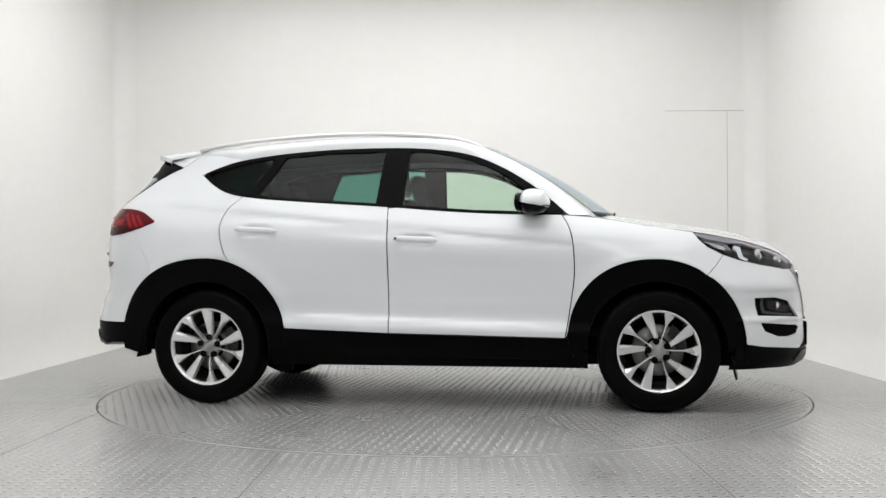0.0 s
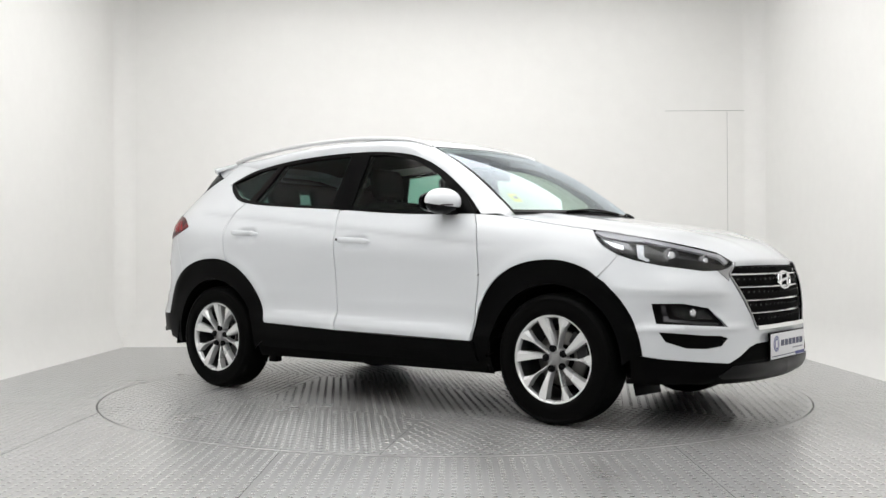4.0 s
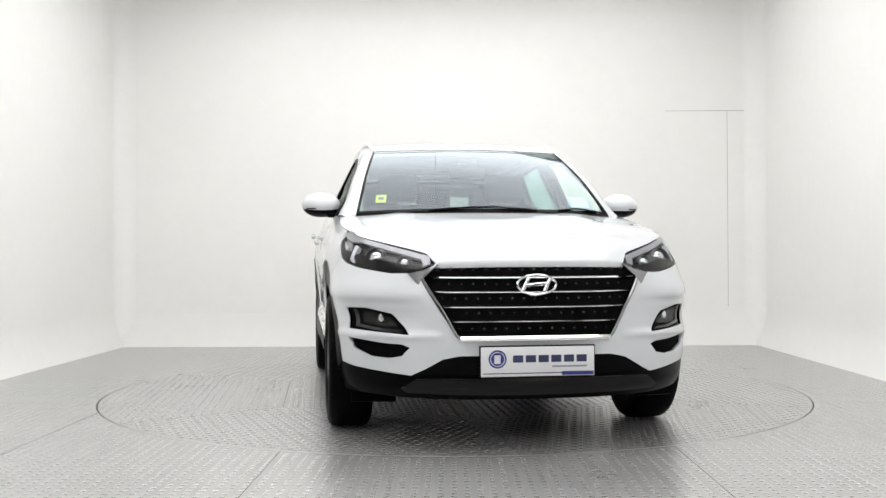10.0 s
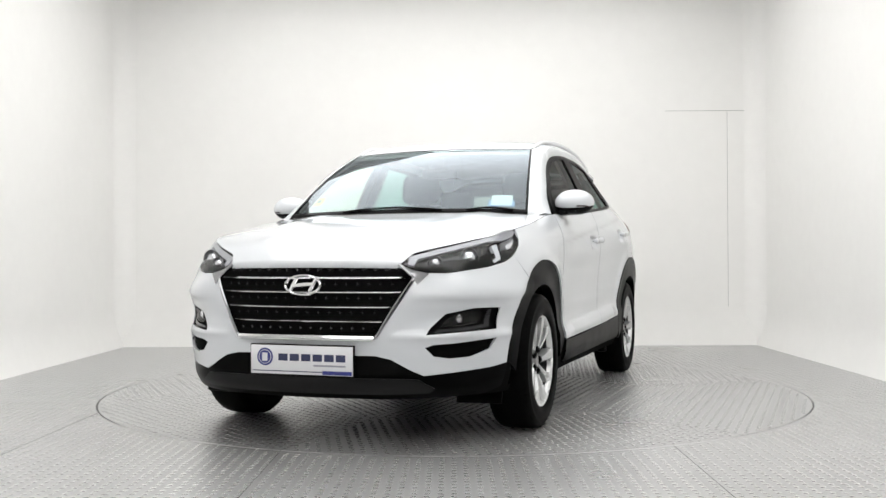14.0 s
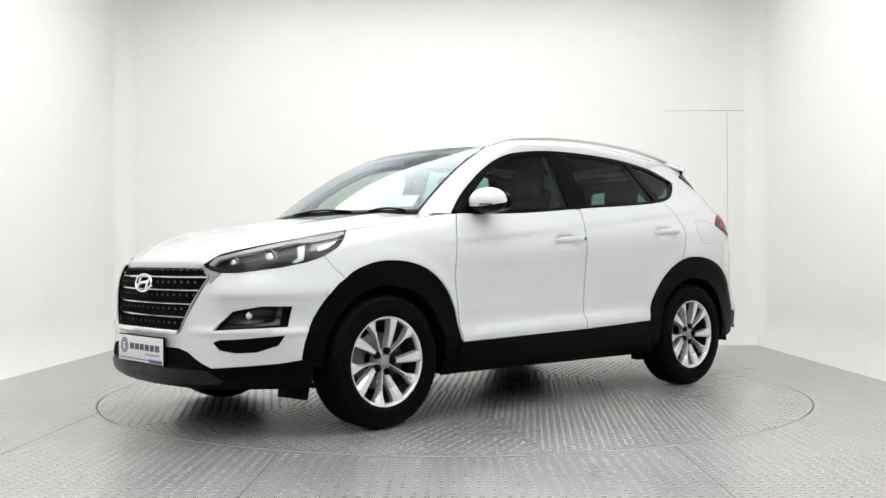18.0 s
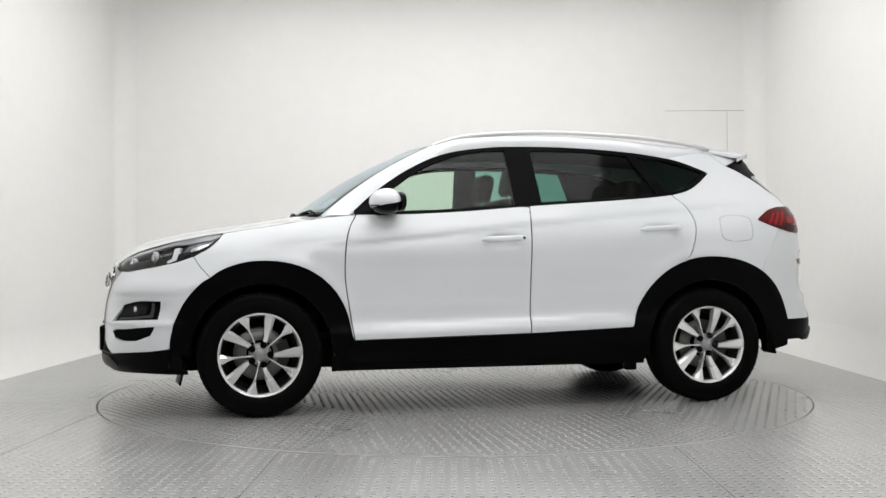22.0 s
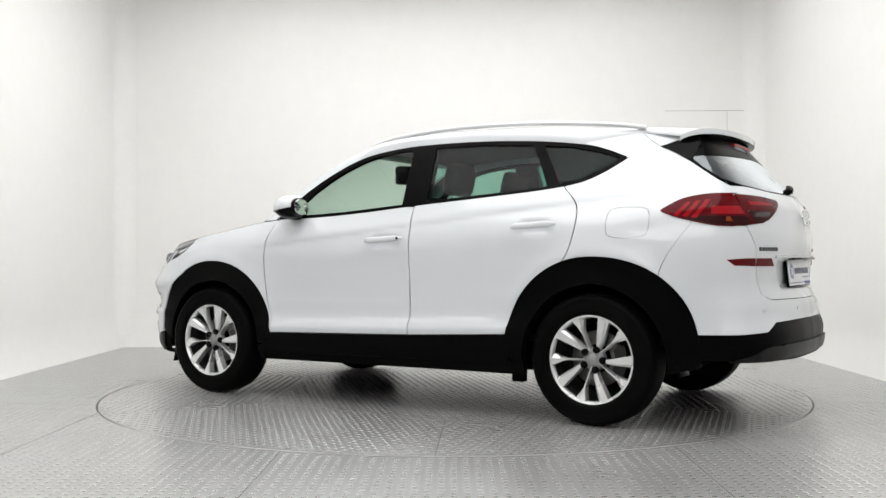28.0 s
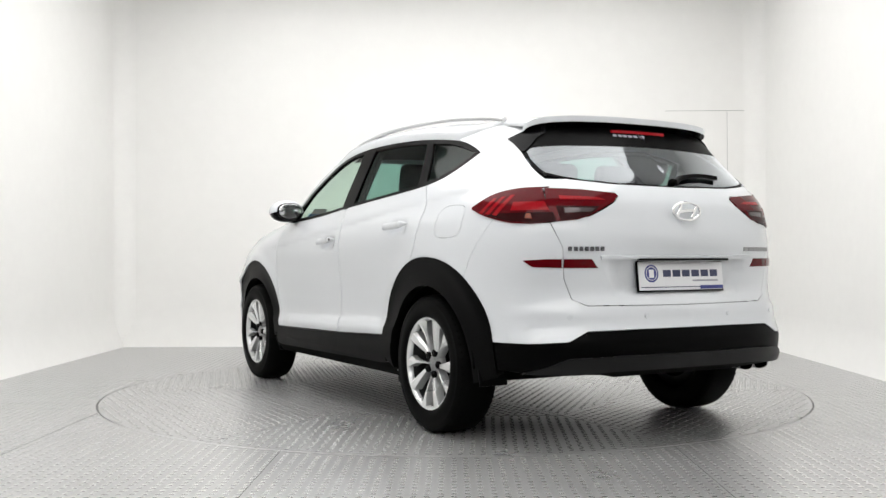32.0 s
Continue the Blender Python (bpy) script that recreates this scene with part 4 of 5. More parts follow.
def number_plate(name, m, parent, dark_strip):
    """A white plate in a black holder; its writing is plain bars."""
    e = new(name)
    e.parent = parent
    e.matrix_basis = m
    e["label"] = "white plate with a blue disc and dark bars in a black holder"
    w, h = 0.52, 0.132
    part("plate_holder", box(bmesh.new(), -0.012, 0.0, -w / 2 - 0.006, w / 2 + 0.006, -h / 2 - 0.006, h / 2 + 0.006, 0.004), TRIM, e)
    part("plate", box(bmesh.new(), 0.0, 0.005, -w / 2, w / 2, -h / 2, h / 2, 0.002), PLATEWHITE, e)
    disc_b = bowl(bmesh.new(), (0.005, -w / 2 + 0.075, 0.012), (1, 0, 0), [(0.041, 0.0), (0.041, 0.0012), (0.0, 0.0012)], 32)
    part("plate_disc", disc_b, PLATEBLUE, e)
    part("plate_disc_ring", bowl(bmesh.new(), (0.005, -w / 2 + 0.075, 0.012), (1, 0, 0), [(0.033, 0.0), (0.033, 0.002), (0.030, 0.002), (0.030, 0.0)], 32), PLATEWHITE, e)
    part("plate_disc_mark", box(bmesh.new(), 0.006, 0.0075, -w / 2 + 0.060, -w / 2 + 0.088, -0.008, 0.030), PLATEWHITE, e)
    n = 6
    for i in range(n):
        y0 = -w / 2 + 0.145 + i * 0.0585
        part("plate_bar", box(bmesh.new(), 0.005, 0.0062, y0, y0 + 0.047, -0.004, 0.028), PLATEINK, e)
    part("plate_bar", box(bmesh.new(), 0.005, 0.0062, w / 2 - 0.195, w / 2 - 0.035, -0.027, -0.019), PLATEGREY, e)
    part("plate_strip", box(bmesh.new(), 0.005, 0.0062, -w / 2 + 0.01, w / 2 - 0.15, -h / 2 + 0.012, -h / 2 + 0.016), PLATEINK, e)
    part("plate_strip", box(bmesh.new(), 0.005, 0.0062, w / 2 - 0.15, w / 2 - 0.004, -h / 2 + 0.003, -h / 2 + 0.020), PLATEBLUE, e)
    return e


number_plate("number_plate", pose(2.252, 0.0, 0.409, 0, 0, 0) @ pose(0, 0, 0, 0, 0, 0), car, True)
number_plate("number_plate", pose(-2.186, 0.0, 0.785, 0, 0, 180) @ pose(0, 0, 0, 0, -6, 0), car, True)
badge("badge", pose(-2.226, 0, 1.087, 0, 0, 180), 0.165, 0.082, 1, car)

# headlamps
HL = front_pts([(0.44, 0.843), (0.515, 0.808), (0.60, 0.804), (0.68, 0.808)]) + side_pts(list(map(tuple, spline([(1.93, 0.825), (1.80, 0.852), (1.69, 0.888), (1.61, 0.931), (1.555, 0.978), (1.532, 1.003)], 5))) + list(map(tuple, spline([(1.545, 1.014), (1.62, 1.006), (1.8, 0.969), (2.0, 0.913), (2.08, 0.883)], 5))))
for sg in (1, -1):
    o = [(sg * u, z) for u, z in HL]
    lamp = panel("headlamp", o, skin, LAMPBODY, car, "dark headlamp with clear lens", off=-0.05, thick=-0.045)
    panel("lens", o, skin, LENS, lamp, off=-0.002, thick=0)
    top = side_pts([(1.55, 1.012), (1.62, 1.004), (1.8, 0.967), (2.0, 0.911), (2.08, 0.881)]) + front_pts([(0.47, 0.846), (0.50, 0.838)]) + side_pts([(2.08, 0.869), (2.0, 0.897), (1.8, 0.951), (1.717, 0.955), (1.60, 0.978), (1.542, 1.002)])
    panel("upper_strip", [(sg * u, z) for u, z in top], skin, STRIP, lamp, "pale strip along the top", off=-0.008, thick=0.012, step=0.015)
    wing = side_pts([(1.725, 0.943), (1.58, 0.974), (1.672, 0.913), (1.738, 0.886), (1.778, 0.880)])
    panel("rear_reflector", [(sg * u, z) for u, z in wing], skin, REFLECT2, lamp, "grey rear reflector", off=-0.022, thick=0.01, step=0.015)
    # highlight on the grey reflector, put in as a brighter patch over it
    wing = side_pts([(1.705, 0.932), (1.60, 0.960), (1.668, 0.922), (1.712, 0.910)])
    panel("reflector_highlight", [(sg * u, z) for u, z in wing], skin, REFLECT, lamp, "highlight on the rear reflector, made as a bright patch", off=-0.016, thick=0.005, step=0.015)
    c = skin(sg * ux(2.05, 0.849), 0.849, -0.03)
    part("indicator_bulb", bowl(bmesh.new(), c, (1, 0.3 * sg, 0), [(0.012, 0.0), (0.011, 0.008), (0.006, 0.013), (0.0, 0.014)], 16), AMBER, lamp, "amber indicator bulb")
    drl = side_pts([(1.765, 0.938), (1.80, 0.93), (1.815, 0.875), (1.845, 0.860), (1.835, 0.850), (1.79, 0.868)])
    panel("light_guide", [(sg * u, z) for u, z in drl], skin, DRL, lamp, "pale light guide", off=-0.015, thick=0.02, step=0.012)
    inner = side_pts([(1.85, 0.856), (1.83, 0.915), (1.95, 0.888), (2.03, 0.872)]) + front_pts([(0.56, 0.828), (0.66, 0.829)])
    panel("reflector", [(sg * u, z) for u, z in inner], skin, LAMPBODY, lamp, "dark reflector", off=-0.045, thick=0.0)
    for uu, zz, rr in ((ux(1.915, 0.875), 0.872, 0.040), (uf(0.60, 0.848), 0.848, 0.028)):
        c = skin(sg * uu, zz, -0.056)
        d = Vector((1, 0.25 * sg, 0.05))
        bm = bowl(bmesh.new(), c, d, [(rr * 1.15, 0.012), (rr * 1.2, 0.03), (rr * 1.05, 0.034), (rr, 0.02)])
        part("projector_ring", bm, REFLECT2, lamp)
        bm = bowl(bmesh.new(), c, d, [(rr, 0.015), (rr * 0.9, 0.027), (rr * 0.6, 0.038), (rr * 0.3, 0.043), (0.0, 0.045)])
        part("projector", bm, REFLECT, lamp)
        bm = bowl(bmesh.new(), c, Vector((1, 0.12 * sg, 0.0)), [(0.010, -0.002), (rr * 0.9, 0.004), (rr * 1.15, 0.020), (rr * 1.25, 0.034)])
        part("reflector_bowl", bm, REFLECT2, lamp, "grey reflector bowl")
    # bright corner wedge between lamp and grille
    wd = front_pts([(0.445, 0.842), (0.50, 0.818), (0.568, 0.803), (0.546, 0.778), (0.524, 0.752), (0.510, 0.780), (0.470, 0.812)])
    panel("lamp_wedge", [(sg * u, z) for u, z in wd], skin, DARKCHROME, lamp, "dark chrome wedge", off=0.003, thick=0.006, step=0.012)

# fog lamps and lower vents
for sg in (1, -1):
    fo = [(sg * u, z) for u, z in fog]
    fl_ = panel("fog_lamp", fo, skin, GLOSS, car, "fog lamp in a black bezel", off=-0.03, thick=-0.025)
    fc = np.mean(fog, axis=0)
    lens = side_pts([(1.955, 0.575), (1.945, 0.628)]) + front_pts([(0.72, 0.626), (0.655, 0.605), (0.615, 0.562), (0.70, 0.562)])
    panel("fog_reflector", [(sg * u, z) for u, z in lens], skin, REFLECT2, fl_, off=-0.026, thick=0.004, step=0.015)
    panel("fog_lens", [(sg * u, z) for u, z in lens], skin, LENS, fl_, off=-0.006, thick=0, step=0.015)
    dl = side_pts([(1.915, 0.556), (1.905, 0.636), (1.922, 0.636), (1.935, 0.568)]) + front_pts([(0.70, 0.554), (0.62, 0.548), (0.60, 0.537), (0.70, 0.541)])
    panel("light_guide", [(sg * u, z) for u, z in dl], skin, LAMPBODY, fl_, "grey light guide", off=-0.008, thick=0.01, step=0.012)
    c = skin(sg * uf(0.69, 0.6), 0.598, -0.03)
    part("fog_bulb", bowl(bmesh.new(), c, (1, 0.3 * sg, 0), [(0.026, 0.006), (0.022, 0.014), (0.008, 0.018), (0.0, 0.018)]), REFLECT, fl_)
    vo = [(sg * u, z) for u, z in vent]
    panel("lower_vent", vo, skin, TRIM, car, "black lower bumper vent", off=-0.03, thick=-0.028)

# front intake and grey skid plate
intake = both([(0.0, 0.434)] + front_pts([(0.35, 0.434), (0.425, 0.418), (0.505, 0.372), (0.53, 0.350), (0.3, 0.350)]) + [(0.0, 0.350)])
panel("lower_intake", intake, skin, DARK, car, off=0.0, thick=0.01)
skid = both([(0.0, 0.334)] + front_pts([(0.45, 0.333), (0.54, 0.328), (0.60, 0.282), (0.575, 0.264), (0.3, 0.258)]) + [(0.0, 0.257)])
panel("skid_plate", skid, skin, SATIN, car, "dark grey skid plate", off=0.006, thick=0.02)

# rear lamps: an outer one on the body, an inner one on the tailgate
TLO = side_pts(list(map(tuple, spline([(-1.695, 1.112), (-1.79, 1.168), (-1.90, 1.192), (-2.02, 1.197)], 5)))) + rear_pts([(0.664, 1.192), (0.670, 1.10), (0.680, 1.032)]) + side_pts(list(map(tuple, spline([(-2.02, 1.026), (-1.93, 1.034), (-1.80, 1.066), (-1.70, 1.102)], 5))))
TLI = rear_pts([(0.657, 1.191), (0.52, 1.184), (0.36, 1.168), (0.350, 1.154), (0.385, 1.127), (0.44, 1.096), (0.50, 1.064), (0.56, 1.044), (0.672, 1.033)])
for sg in (1, -1):
    tl = panel("tail_lamp", [(sg * u, z) for u, z in TLO], skin, LAMPRED, car, "dark red outer tail lamp", off=0.006, thick=0.02)
    for k in range(3):
        x0 = -1.76 - 0.042 * k
        st = side_pts([(x0, 1.083 - 0.006 * k), (x0 - 0.055, 1.150 + 0.006 * k), (x0 - 0.075, 1.150 + 0.006 * k), (x0 - 0.024, 1.078 - 0.006 * k)])
        panel("light_strip", [(sg * u, z) for u, z in st], skin, LAMPRED2, tl, "brighter red strip", off=0.0075, thick=0.001, step=0.015)
    st = side_pts([(-1.93, 1.088), (-1.93, 1.128)]) + rear_pts([(0.68, 1.128), (0.668, 1.088)])
    panel("stop_lamp", [(sg * u, z) for u, z in st], skin, LAMPRED2, tl, "brighter red stop lamp", off=0.0075, thick=0.001, step=0.015)
    st = side_pts([(-1.995, 1.052), (-1.995, 1.074), (-2.010, 1.074), (-2.020, 1.050)])
    base = side_pts([(-1.80, 1.072), (-1.86, 1.078), (-2.0, 1.078)]) + rear_pts([(0.655, 1.078), (0.645, 1.036)]) + side_pts([(-2.02, 1.030), (-1.93, 1.038)])
    panel("lamp_base", [(sg * u, z) for u, z in base], skin, LAMPDARK, tl, "black lower part of the tail lamp", off=0.0068, thick=0.001, step=0.015)
    panel("indicator", [(sg * u, z) for u, z in st], skin, AMBER, tl, "amber indicator", off=0.0078, thick=0.001, step=0.015)
    ti = panel("tail_lamp_inner", [(sg * u, z) for u, z in TLI], skin, LAMPRED, car, "dark red tail lamp on the tailgate", off=0.006, thick=0.02)
    base = rear_pts([(0.642, 1.106), (0.455, 1.106), (0.475, 1.084), (0.50, 1.066), (0.56, 1.048), (0.630, 1.039)])
    panel("lamp_base", [(sg * u, z) for u, z in base], skin, LAMPDARK, ti, "black lower part of the tail lamp", off=0.0068, thick=0.001, step=0.012)
    st = rear_pts([(0.61, 1.098), (0.50, 1.098), (0.475, 1.096), (0.49, 1.084), (0.50, 1.080), (0.61, 1.074)])
    panel("reversing_lamp", [(sg * u, z) for u, z in st], skin, CLEARLAMP, ti, "clear reversing lamp", off=0.0075, thick=0.001, step=0.012)
    st = rear_pts([(0.62, 1.155), (0.45, 1.147), (0.42, 1.135), (0.62, 1.135)])
    panel("light_strip", [(sg * u, z) for u, z in st], skin, LAMPRED2, ti, "brighter red strip", off=0.0075, thick=0.001, step=0.012)
    # reflectors in the bumper and on the gate
    ro = rear_pts([(0.634, 0.866), (0.70, 0.866), (0.772, 0.860), (0.742, 0.830), (0.634, 0.826)])
    panel("rear_reflector", [(sg * u, z) for u, z in ro], skin, LAMPRED, car, "red reflector strip", off=0.004, thick=0.008, step=0.015)
    ro = rear_pts([(0.6255, 0.866), (0.502, 0.866), (0.472, 0.825), (0.6255, 0.826)])
    panel("rear_reflector", [(sg * u, z) for u, z in ro], skin, LAMPRED, car, "red reflector strip", off=0.004, thick=0.008, step=0.015)

# plate recess on the tailgate, letters as bars, sensors
sweep("plate_ledge", rear_skin(np.linspace(-(U_END - ur(0.46, 0.872)), U_END - ur(0.46, 0.872), 40), np.full(40, 0.875), 0.0), [(-0.02, -0.010), (0.012, -0.010), (0.014, 0.004), (-0.02, 0.012)], PAINT, car)
part("plate_lamp_bar", box(bmesh.new(), -2.222, -2.19, -0.27, 0.27, 0.857, 0.868, 0.003), GLOSS, car)
for y0, n, w, mat in ((0.60, 7, 0.0185, BADGEDARK), (-0.43, 6, 0.034, CAPGREY)):
    for i in range(n):
        y = y0 - i * (w + 0.006)
        c = skin(math.copysign(ur(abs(y), 0.912), y), 0.912, 0.002)
        bm = box(bmesh.new(), -0.004, 0.004, -w / 2, w / 2, -0.010, 0.010, 0.002, 1)
        ang = math.degrees(math.atan2(c[1], -c[0])) * 0.9
        bmesh.ops.transform(bm, matrix=pose(c[0], c[1], c[2], 0, 0, -ang * 0.6), verts=bm.verts)
        part("letter_bar", bm, mat, car, "grey lettering bar")
for y in (0.62, 0.25, -0.25, -0.62):
    c = skin(math.copysign(ur(abs(y), 0.605), y), 0.605, 0.0)
    d = skin(math.copysign(ur(abs(y), 0.605), y), 0.605, 0.01) - c
    part("parking_sensor", bowl(bmesh.new(), c, d, [(0.0125, -0.004), (0.0125, 0.002), (0.0105, 0.002), (0.0105, 0.0008), (0.0095, 0.0008), (0.0095, 0.003), (0.0, 0.003)], 16), PAINT, car)

# grey diffuser and twin tailpipes
dif = [(U_END, 0.432)] + rear_pts([(0.40, 0.432), (0.64, 0.424), (0.72, 0.385), (0.79, 0.352), (0.60, 0.350), (0.44, 0.362)]) + [(U_END, 0.364)]
panel("diffuser", rear_both(dif), rear_skin, SATIN, car, "dark grey rear diffuser", off=0.008, thick=0.02)
for y in (-0.43, -0.53):
    bm = bmesh.new()
    pth = [(-1.96 - 0.054 * i, y, 0.350 - 0.002 * i) for i in range(5)]
    o = oval(0.050, 0.024, 20)
    n = len(o)
    rows = []
    for p in pth:
        rows.append([bm.verts.new((p[0], p[1] + a, p[2] + b)) for a, b in o])
    rows.append([bm.verts.new((pth[-1][0] + 0.002, y + a * 0.88, pth[-1][2] + b * 0.88)) for a, b in o])
    rows.append([bm.verts.new((pth[-1][0] + 0.10, y + a * 0.85, pth[-1][2] + b * 0.85)) for a, b in o])
    for a, b in zip(rows, rows[1:]):
        for i in range(n):
            bm.faces.new((a[i], a[(i + 1) % n], b[(i + 1) % n], b[i]))
    part("tailpipe", bm, DARKCHROME, car, "dark chrome oval tailpipe")

# door handles
for k, (hx, hz) in enumerate(((-0.05, 0.972), (-1.02, 1.034))):
    for sd in (1, -1):
        door = (fdoors, rdoors)[k][0 if sd > 0 else 1]
        xs = np.linspace(hx + 0.132, hx - 0.132, 15)
        path = []
        for x in xs:
            z = hz + 0.012 - (x - hx) * 0.05
            t = (x - hx) / 0.132
            p = skin(sd * ux(x, z), z, 0.030 * (1 - abs(t) ** 5) + 0.016)
            path.append(p)
        w = [0.3 + 0.7 * min(1, 4 * (1 - abs((x - hx) / 0.132)) + 0.0) for x in xs]
        bm = bmesh.new()
        rows = []
        for p, s in zip(path, w):
            rows.append([bm.verts.new((p[0], p[1] + sd * 0.010 * math.cos(a) * s, p[2] + 0.018 * math.sin(a) * s)) for a in np.linspace(0, 2 * math.pi, 14, endpoint=False)])
        for a, b in zip(rows, rows[1:]):
            for i in range(14):
                bm.faces.new((a[i], a[(i + 1) % 14], b[(i + 1) % 14], b[i]))
        bm.faces.new(rows[0])
        bm.faces.new(rows[-1][::-1])
        part("door_handle", bm, PAINT, door, "white door handle")
        if k == 0:
            c = path[-2]
            part("lock", bowl(bmesh.new(), (c[0] - 0.0, c[1] + sd * 0.008, c[2]), (0, sd, 0), [(0.0085, 0.0), (0.0085, 0.003), (0.0, 0.003)], 14), BARREL, door)

# door mirrors


def sgn_pow(v, p):
    return math.copysign(abs(v) ** p, v)


def mirror(sd):
    e = new("side_mirror")
    e.parent = car
    e["label"] = "white door mirror with black lower shell"
    e.matrix_basis = pose(0.637, sd * 0.922, 1.190)
    n, m = 40, 24

    def shell_pts(upper, grow=1.0):
        """A rounded shell, parted along a line that falls towards the front."""
        P = []
        for i in range(n):
            th = 2 * math.pi * i / n
            part_at = radians(-11 - 15 * math.cos(th))
            a0, a1 = (part_at, radians(90)) if upper else (radians(-90), part_at - radians(0.6))
            for j in range(m):
                ph = a0 + (a1 - a0) * j / (m - 1)
                x, y, z = math.cos(ph) * math.cos(th), math.cos(ph) * math.sin(th), math.sin(ph)
                x = 0.098 * x if x > 0 else -0.082 * abs(x) ** 0.72
                P.append((x * grow, sd * 0.114 * math.copysign(abs(y) ** 0.88, y) * grow, z * (0.078 if z > 0 else 0.070) * grow))
        F = []
        for i in range(n):
            k = (i + 1) % n
            for j in range(m - 1):
                F.append((i * m + j, i * m + j + 1, k * m + j + 1, k * m + j))
        return P, F

    for nm, upper, mat, g in (("cap", True, PAINT, 1.0), ("lower_shell", False, GLOSS, 0.985)):
        p, f = shell_pts(upper, g)
        mesh_object(nm, p, f, mat, e)
    bm = bmesh.new()
    rows = [[bm.verts.new((-0.070 + dx - 0.018 * math.cos(a) * s, sd * 0.094 * sgn_pow(math.cos(a), 0.9) * s, 0.056 * sgn_pow(math.sin(a), 0.8) * s + 0.002)) for a in np.linspace(0, 2 * math.pi, 40, endpoint=False)] for dx, s in ((0.012, 0.98), (-0.008, 1.0), (-0.013, 0.97), (-0.0125, 0.9), (-0.0125, 0.001))]
    for a, b in zip(rows, rows[1:]):
        for i in range(40):
            bm.faces.new((a[i], a[(i + 1) % 40], b[(i + 1) % 40], b[i]))
    part("mirror_rim", bm, GLOSS, e, "black rim round the mirror glass")
    bm = bmesh.new()
    rows = [[bm.verts.new((-0.0795 + dx - 0.016 * math.cos(a) * s, sd * 0.084 * sgn_pow(math.cos(a), 0.9) * s, 0.048 * sgn_pow(math.sin(a), 0.8) * s + 0.002)) for a in np.linspace(0, 2 * math.pi, 28, endpoint=False)] for dx, s in ((-0.004, 1.0), (-0.006, 0.96), (-0.006, 0.001))]
    for a, b in zip(rows, rows[1:]):
        for i in range(28):
            bm.faces.new((a[i], a[(i + 1) % 28], b[(i + 1) % 28], b[i]))
    part("mirror_glass", bm, CHROME, e)
    bm = bmesh.new()
    box(bm, -0.02, 0.055, -0.165 if sd > 0 else 0.03, -0.03 if sd > 0 else 0.165, -0.072, -0.040, 0.012)
    part("mirror_arm", bm, GLOSS, e)
    strip = [(0.098 * math.cos(a) ** 0.78 + 0.001, sd * 0.096 * math.sin(a) ** 0.8, -0.022) for a in np.linspace(0.25, 1.35, 14)]
    sweep("indicator", strip, [(-0.003, -0.004), (0.003, -0.004), (0.003, 0.004), (-0.003, 0.004)], CLEARLAMP, e)


mirror(1)
mirror(-1)
# black mirror foot at the corner of the window
for sd in (1, -1):
    tri = side_pts([(0.80, 1.126), (0.62, 1.142), (0.66, 1.245), (0.70, 1.232)])
    panel("mirror_foot", [(sd * u, z) for u, z in tri], skin, TRIM, car, off=0.006, thick=0.02)

# roof rails
for sd in (1, -1):
    pts = spline([(0.30, 0.615, 1.550), (0.22, 0.622, 1.582), (0.05, 0.628, 1.618), (-0.35, 0.632, 1.644), (-0.80, 0.622, 1.640), (-1.15, 0.606, 1.618), (-1.38, 0.592, 1.594), (-1.52, 0.585, 1.570)], 8)
    pts[:, 1] = (pts[:, 1] - 0.03) * sd
    sweep("roof_rail", pts, oval(0.014, 0.013, 10), RAIL, car, "silver roof rail")

# roof spoiler
SPX = lambda s: -1.895 + 0.185 * abs(s) ** 2.2


def spoiler():
    y_edge = float(skin(ux(-1.50, 1.543), 1.543)[1])
    n, m = 26, 61
    P = []
    for i in range(n):
        t = i / (n - 1)
        for j in range(m):
            s = -1 + 2 * j / (m - 1)
            x0 = -1.502
            x1 = SPX(s)
            x = x0 + (x1 - x0) * t
            zd = 1.543 - 0.032 * t
            yd = y_edge + 0.012 * t
            zc = float(ROOF_Z(max(x, -1.95))) + 0.006 * t
            a = s * math.pi / 2
            P.append((x, yd * math.copysign(abs(math.sin(a)) ** 0.9, s) if s else 0.0, zd + (zc - zd) * math.cos(a) ** 0.62))
    F = grid_faces(n, m)
    return P, F, n, m


_p, _f, _n, _m = spoiler()
sp = mesh_object("spoiler", _p, _f, PAINT, car, "white roof spoiler with black underside")
edge = np.array(_p[(_n - 1) * _m:])
lip = edge + np.array([0.004, 0, -0.028])
inn = np.array([(-1.66, y * 1.0, 1.470 - 0.01 * abs(y)) for y in edge[:, 1]])
mesh_object("spoiler_lip", np.vstack([edge, lip]), grid_faces(2, _m), PAINT, sp)
mesh_object("spoiler_underside", np.vstack([lip, inn]), grid_faces(2, _m), GLOSS, sp, "black underside")
bl = [(-1.875 + 0.05 * y * y, y, 1.494 - 0.06 * y * y) for y in np.linspace(-0.165, 0.165, 15)]
sweep("brake_light", bl, [(-0.012, -0.008), (0.008, -0.008), (0.008, 0.006), (-0.012, 0.006)], LAMPRED2, sp, "red high brake light")
